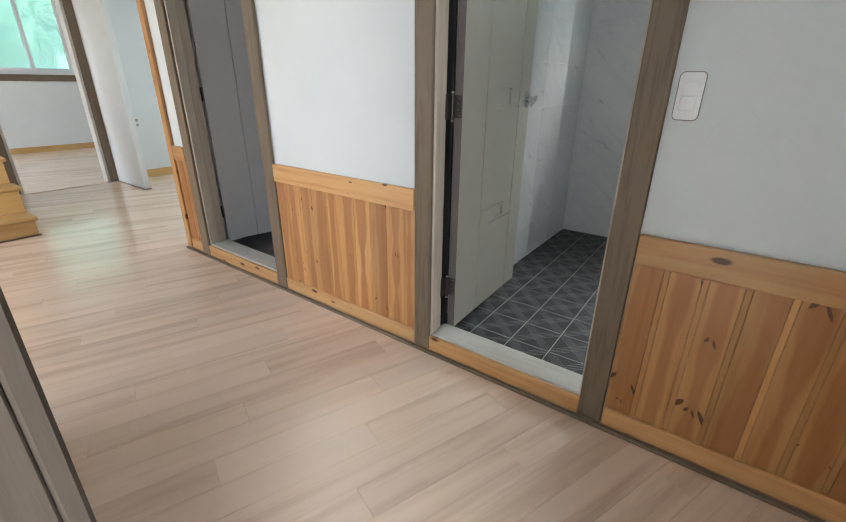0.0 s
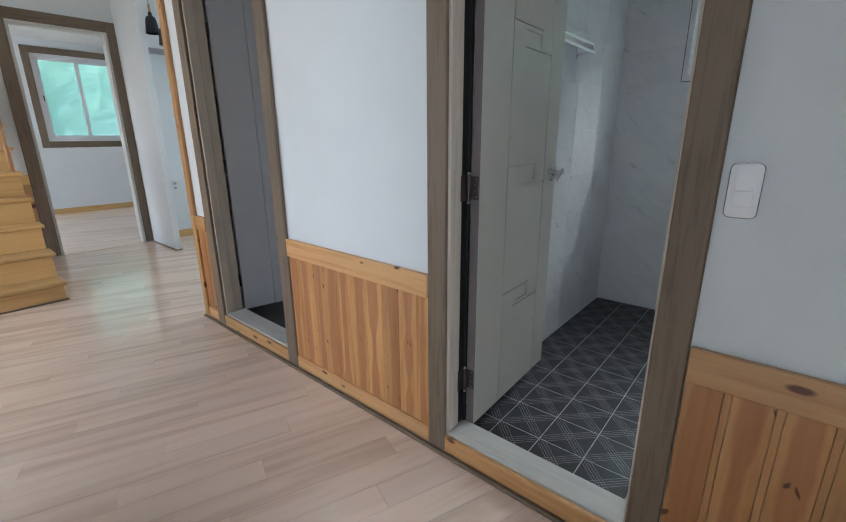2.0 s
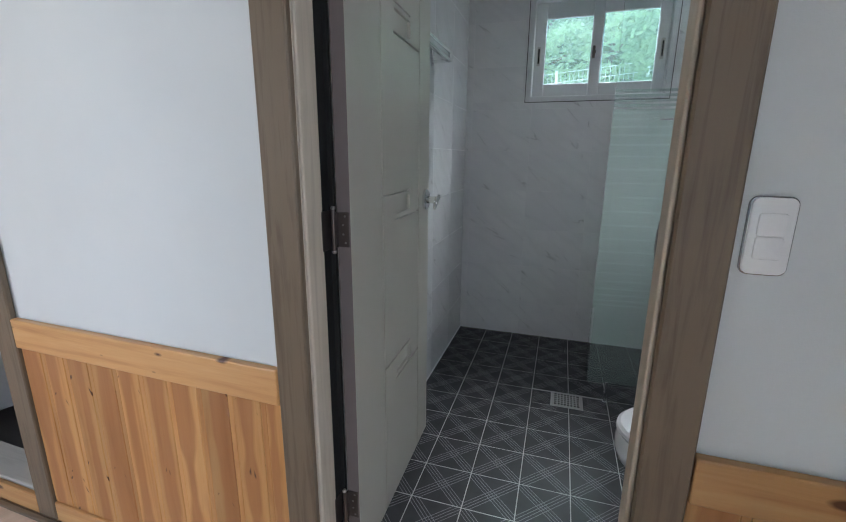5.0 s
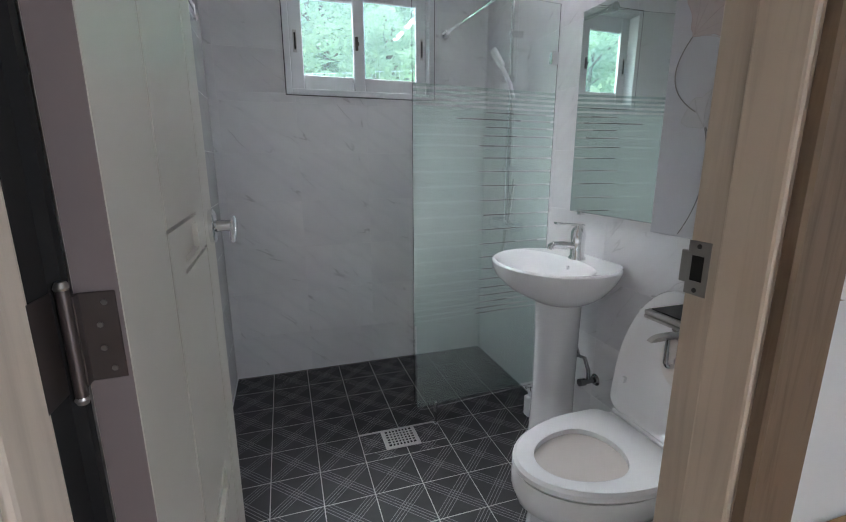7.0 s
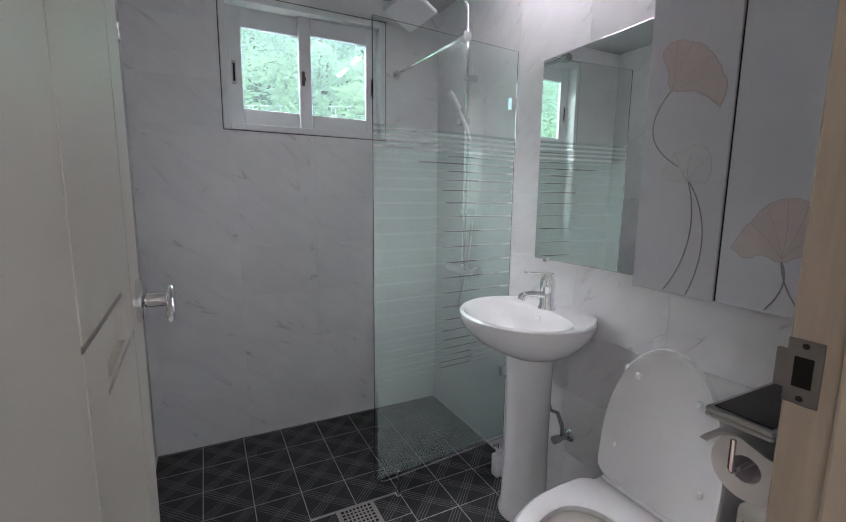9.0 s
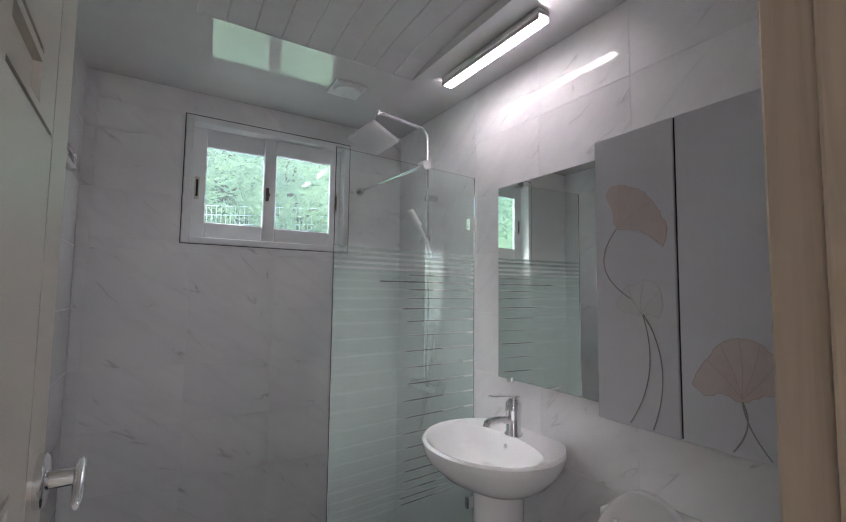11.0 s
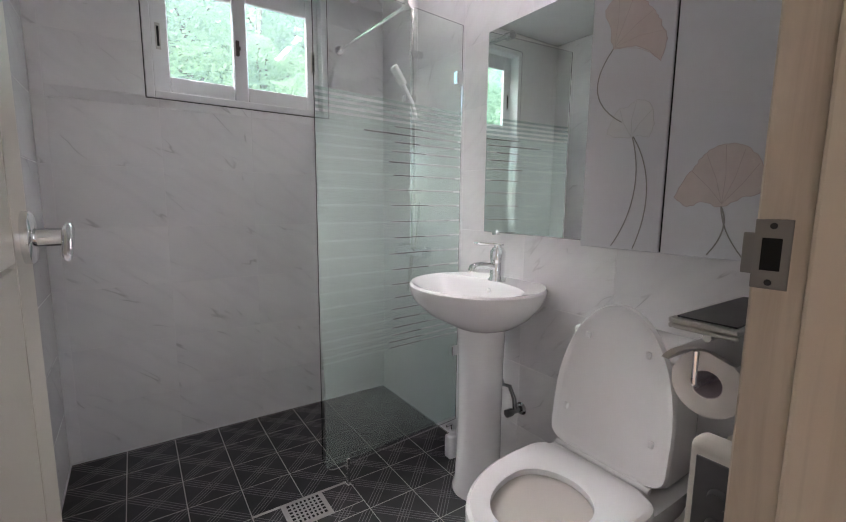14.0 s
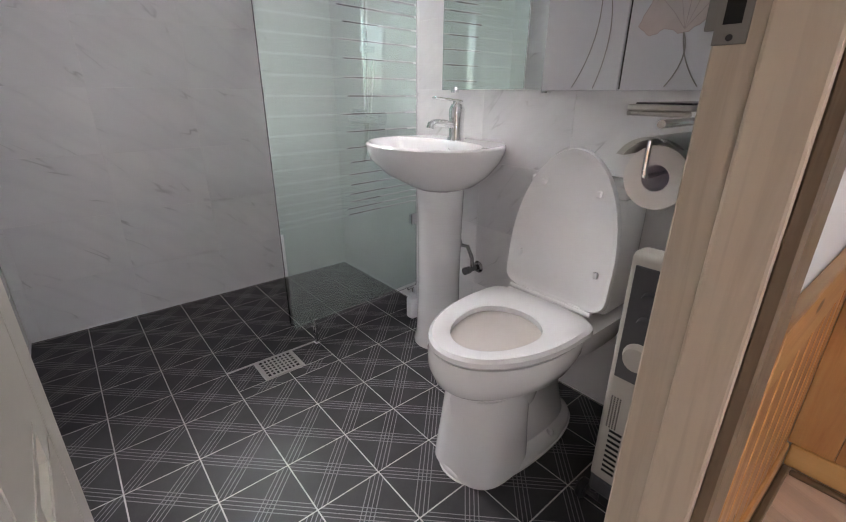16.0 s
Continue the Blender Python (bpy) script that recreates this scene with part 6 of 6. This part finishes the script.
def pendant(x, y, z):
    top = thing("pendant_lamp", "black metal pendant lamp on a thin cord, unlit", "lamp", "pendants over the kitchen end")
    part("shade", lathe([(0.072, 0.0), (0.066, 0.05), (0.058, 0.13), (0.045, 0.17), (0.022, 0.185), (0.018, 0.22), (0.001, 0.222), (0.001, 0.20), (0.054, 0.12), (0.066, 0.002), (0.072, 0.0)], (x, y, z), 28), BLACK, top, smooth=True)
    part("bulb", lathe([(0.001, 0.02), (0.022, 0.03), (0.028, 0.055), (0.015, 0.10), (0.001, 0.12)], (x, y, z), 18), PLASTIC, top, smooth=True)
    part("socket_sleeve", lathe([(0.001, 0.222), (0.013, 0.222), (0.011, 0.30), (0.001, 0.301)], (x, y, z), 14), PINE, top, "wooden sleeve", True)
    part("cord", tube([(x, y, z + 0.30), (x, y, 3.02)], 0.003, 6), BLACK, top)
    return top


pendant(-5.20, 0.82, 2.50)
pendant(-5.00, 0.87, 2.36)
rose = thing("ceiling_rose", "black ceiling bar holding the pendant lamps", "lamp")
part("bar", boxes(((-5.26, 0.78, 3.02), (-4.94, 0.91, HALL_H)), bevel=0.006), BLACK, rose)


# ---- outside ----
def leaf_cloud(centers, n, size, seed, spread):
    """Many small two-faced leaves round the centres, as one mesh."""
    rng = random.Random(seed)
    verts, faces = [], []
    for _ in range(n):
        c, r = rng.choice(centers)
        d = Vector((rng.gauss(0, 1), rng.gauss(0, 1), rng.gauss(0, 1))).normalized() * r * rng.uniform(0.55, 1.0) ** 0.5
        p = Vector(c) + d
        u = Vector((rng.gauss(0, 1), rng.gauss(0, 1), rng.gauss(0, 0.6))).normalized()
        v = u.orthogonal().normalized()
        s = size * rng.uniform(0.6, 1.4)
        k = len(verts)
        verts += [p - u * s, p + v * s * 0.45 + u * s * 0.1, p + u * s, p - v * s * 0.45 + u * s * 0.1]
        faces.append((k, k + 1, k + 2, k + 3))
    me = bpy.data.meshes.new("leaves")
    me.from_pydata([tuple(v) for v in verts], [], faces)
    me.materials.append(LEAF)
    return me


def tree(x, y, ground_z, h, seed, label):
    top = tagged_at("tree", label, "tree", "trees outside the windows", "", Matrix.Translation((x, y, ground_z)))
    rng = random.Random(seed)
    part("trunk", tube([(0, 0, 0), (0.05, 0.03, h * 0.25), (-0.04, 0.06, h * 0.5), (0.02, 0.0, h * 0.8)], 0.06, 8), BARK, top, smooth=True)
    centers = []
    for k in range(9):
        a, z = rng.uniform(0, 6.28), h * rng.uniform(0.12, 0.95)
        r = h * 0.24 * (1.1 - z / h * 0.6)
        c = (r * math.cos(a), r * math.sin(a), z)
        part("limb", tube([(0, 0, z * 0.7), (c[0] * 0.5, c[1] * 0.5, z * 0.86), c], 0.03, 6), BARK, top)
        centers.append((c, h * rng.uniform(0.13, 0.20)))
    crown = new("crown", leaf_cloud(centers, 4600, 0.085, seed, 1.0))
    crown.parent = top
    return top


# bank rising behind the bathroom, with a wire fence on it
bank = bmesh.new()
rng_b = random.Random(8)
grid = [[(-14 + i * 1.2, 5.0 + j * 1.0, -0.34 + 0.62 * j + 0.10 * math.sin(i * 1.3 + j) + rng_b.uniform(-0.08, 0.08)) for i in range(28)] for j in range(14)]
rings(bank, grid, close=False, cap=False)
setting("bank", bank, GRASS, "grassy bank rising behind the house", smooth=True)
for k, (x, y, h) in enumerate(((-1.6, 11.4, 5.5), (0.6, 12.6, 6.5), (2.6, 11.2, 5.2), (5.0, 12.2, 6.4), (7.8, 11.8, 6.0), (-4.2, 12.4, 6.0), (3.6, 14.2, 7.0), (6.6, 14.6, 7.5), (1.4, 15.4, 7.5), (9.6, 13.0, 6.5))):
    tree(x, y, -0.34 + 0.62 * (y - 5.0) - 0.2, h, 20 + k, "leafy green tree on the grassy bank")
for k, (x, y, h) in enumerate(((-18.4, 1.2, 3.7), (-17.6, 3.2, 3.0), (-16.4, -1.8, 5.8), (-20.6, 2.4, 4.6), (-15.6, 5.4, 5.4), (-21.0, 5.4, 4.9), (-19.0, -1.0, 6.0))):
    tree(x, y, -0.36, h, 60 + k, "leafy green tree beyond the far window")

for k, (x, y, h) in enumerate(((-0.6, 10.5, 3.4), (0.9, 10.9, 3.8), (2.3, 10.3, 3.4), (3.7, 10.8, 3.9), (5.2, 10.4, 3.6), (-2.2, 9.2, 3.4), (-3.8, 8.8, 3.6), (-5.4, 9.4, 3.8))):
    tree(x, y, -0.34 + 0.62 * (y - 5.0) - 0.2, h, 40 + k, "leafy green bush behind the wire fence")

# glowing backdrop sheets, added to brighten the hazy wooded distance beyond the trees
setting("backdrop_bank", boxes(((-16, 19.0, 0.0), (22, 19.2, 22.0))), GLOW_DISTANCE, "glowing backdrop of a hazy wooded hillside")
setting("backdrop_valley", boxes(((-26.2, -14, -0.3), (-26.0, 18, 14.0))), GLOW_DISTANCE, "glowing backdrop of a hazy wooded hillside")


def fence():
    top = thing("wire_fence", "white welded wire fence on the bank", "fence")
    y = 9.6
    def foot(x):
        return 1.90 + 0.085 * (x + 2.0)
    for k in range(6):
        x = -2.0 + k * 1.8
        part("post", tube([(x, y, foot(x) - 0.3), (x, y, foot(x) + 1.1)], 0.03, 8), FENCEWHITE, top)
    for k in range(6):
        z = 0.10 + 0.19 * k
        part("rail_wire", tube([(-2.0, y, foot(-2.0) + z), (7.0, y, foot(7.0) + z)], 0.006, 5), FENCEWHITE, top)
    for k in range(100):
        x = -2.0 + k * 0.09
        part("upright_wire", tube([(x, y, foot(x) + 0.08), (x, y, foot(x) + 1.08)], 0.0045, 4), FENCEWHITE, top)


fence()

lay_planks()
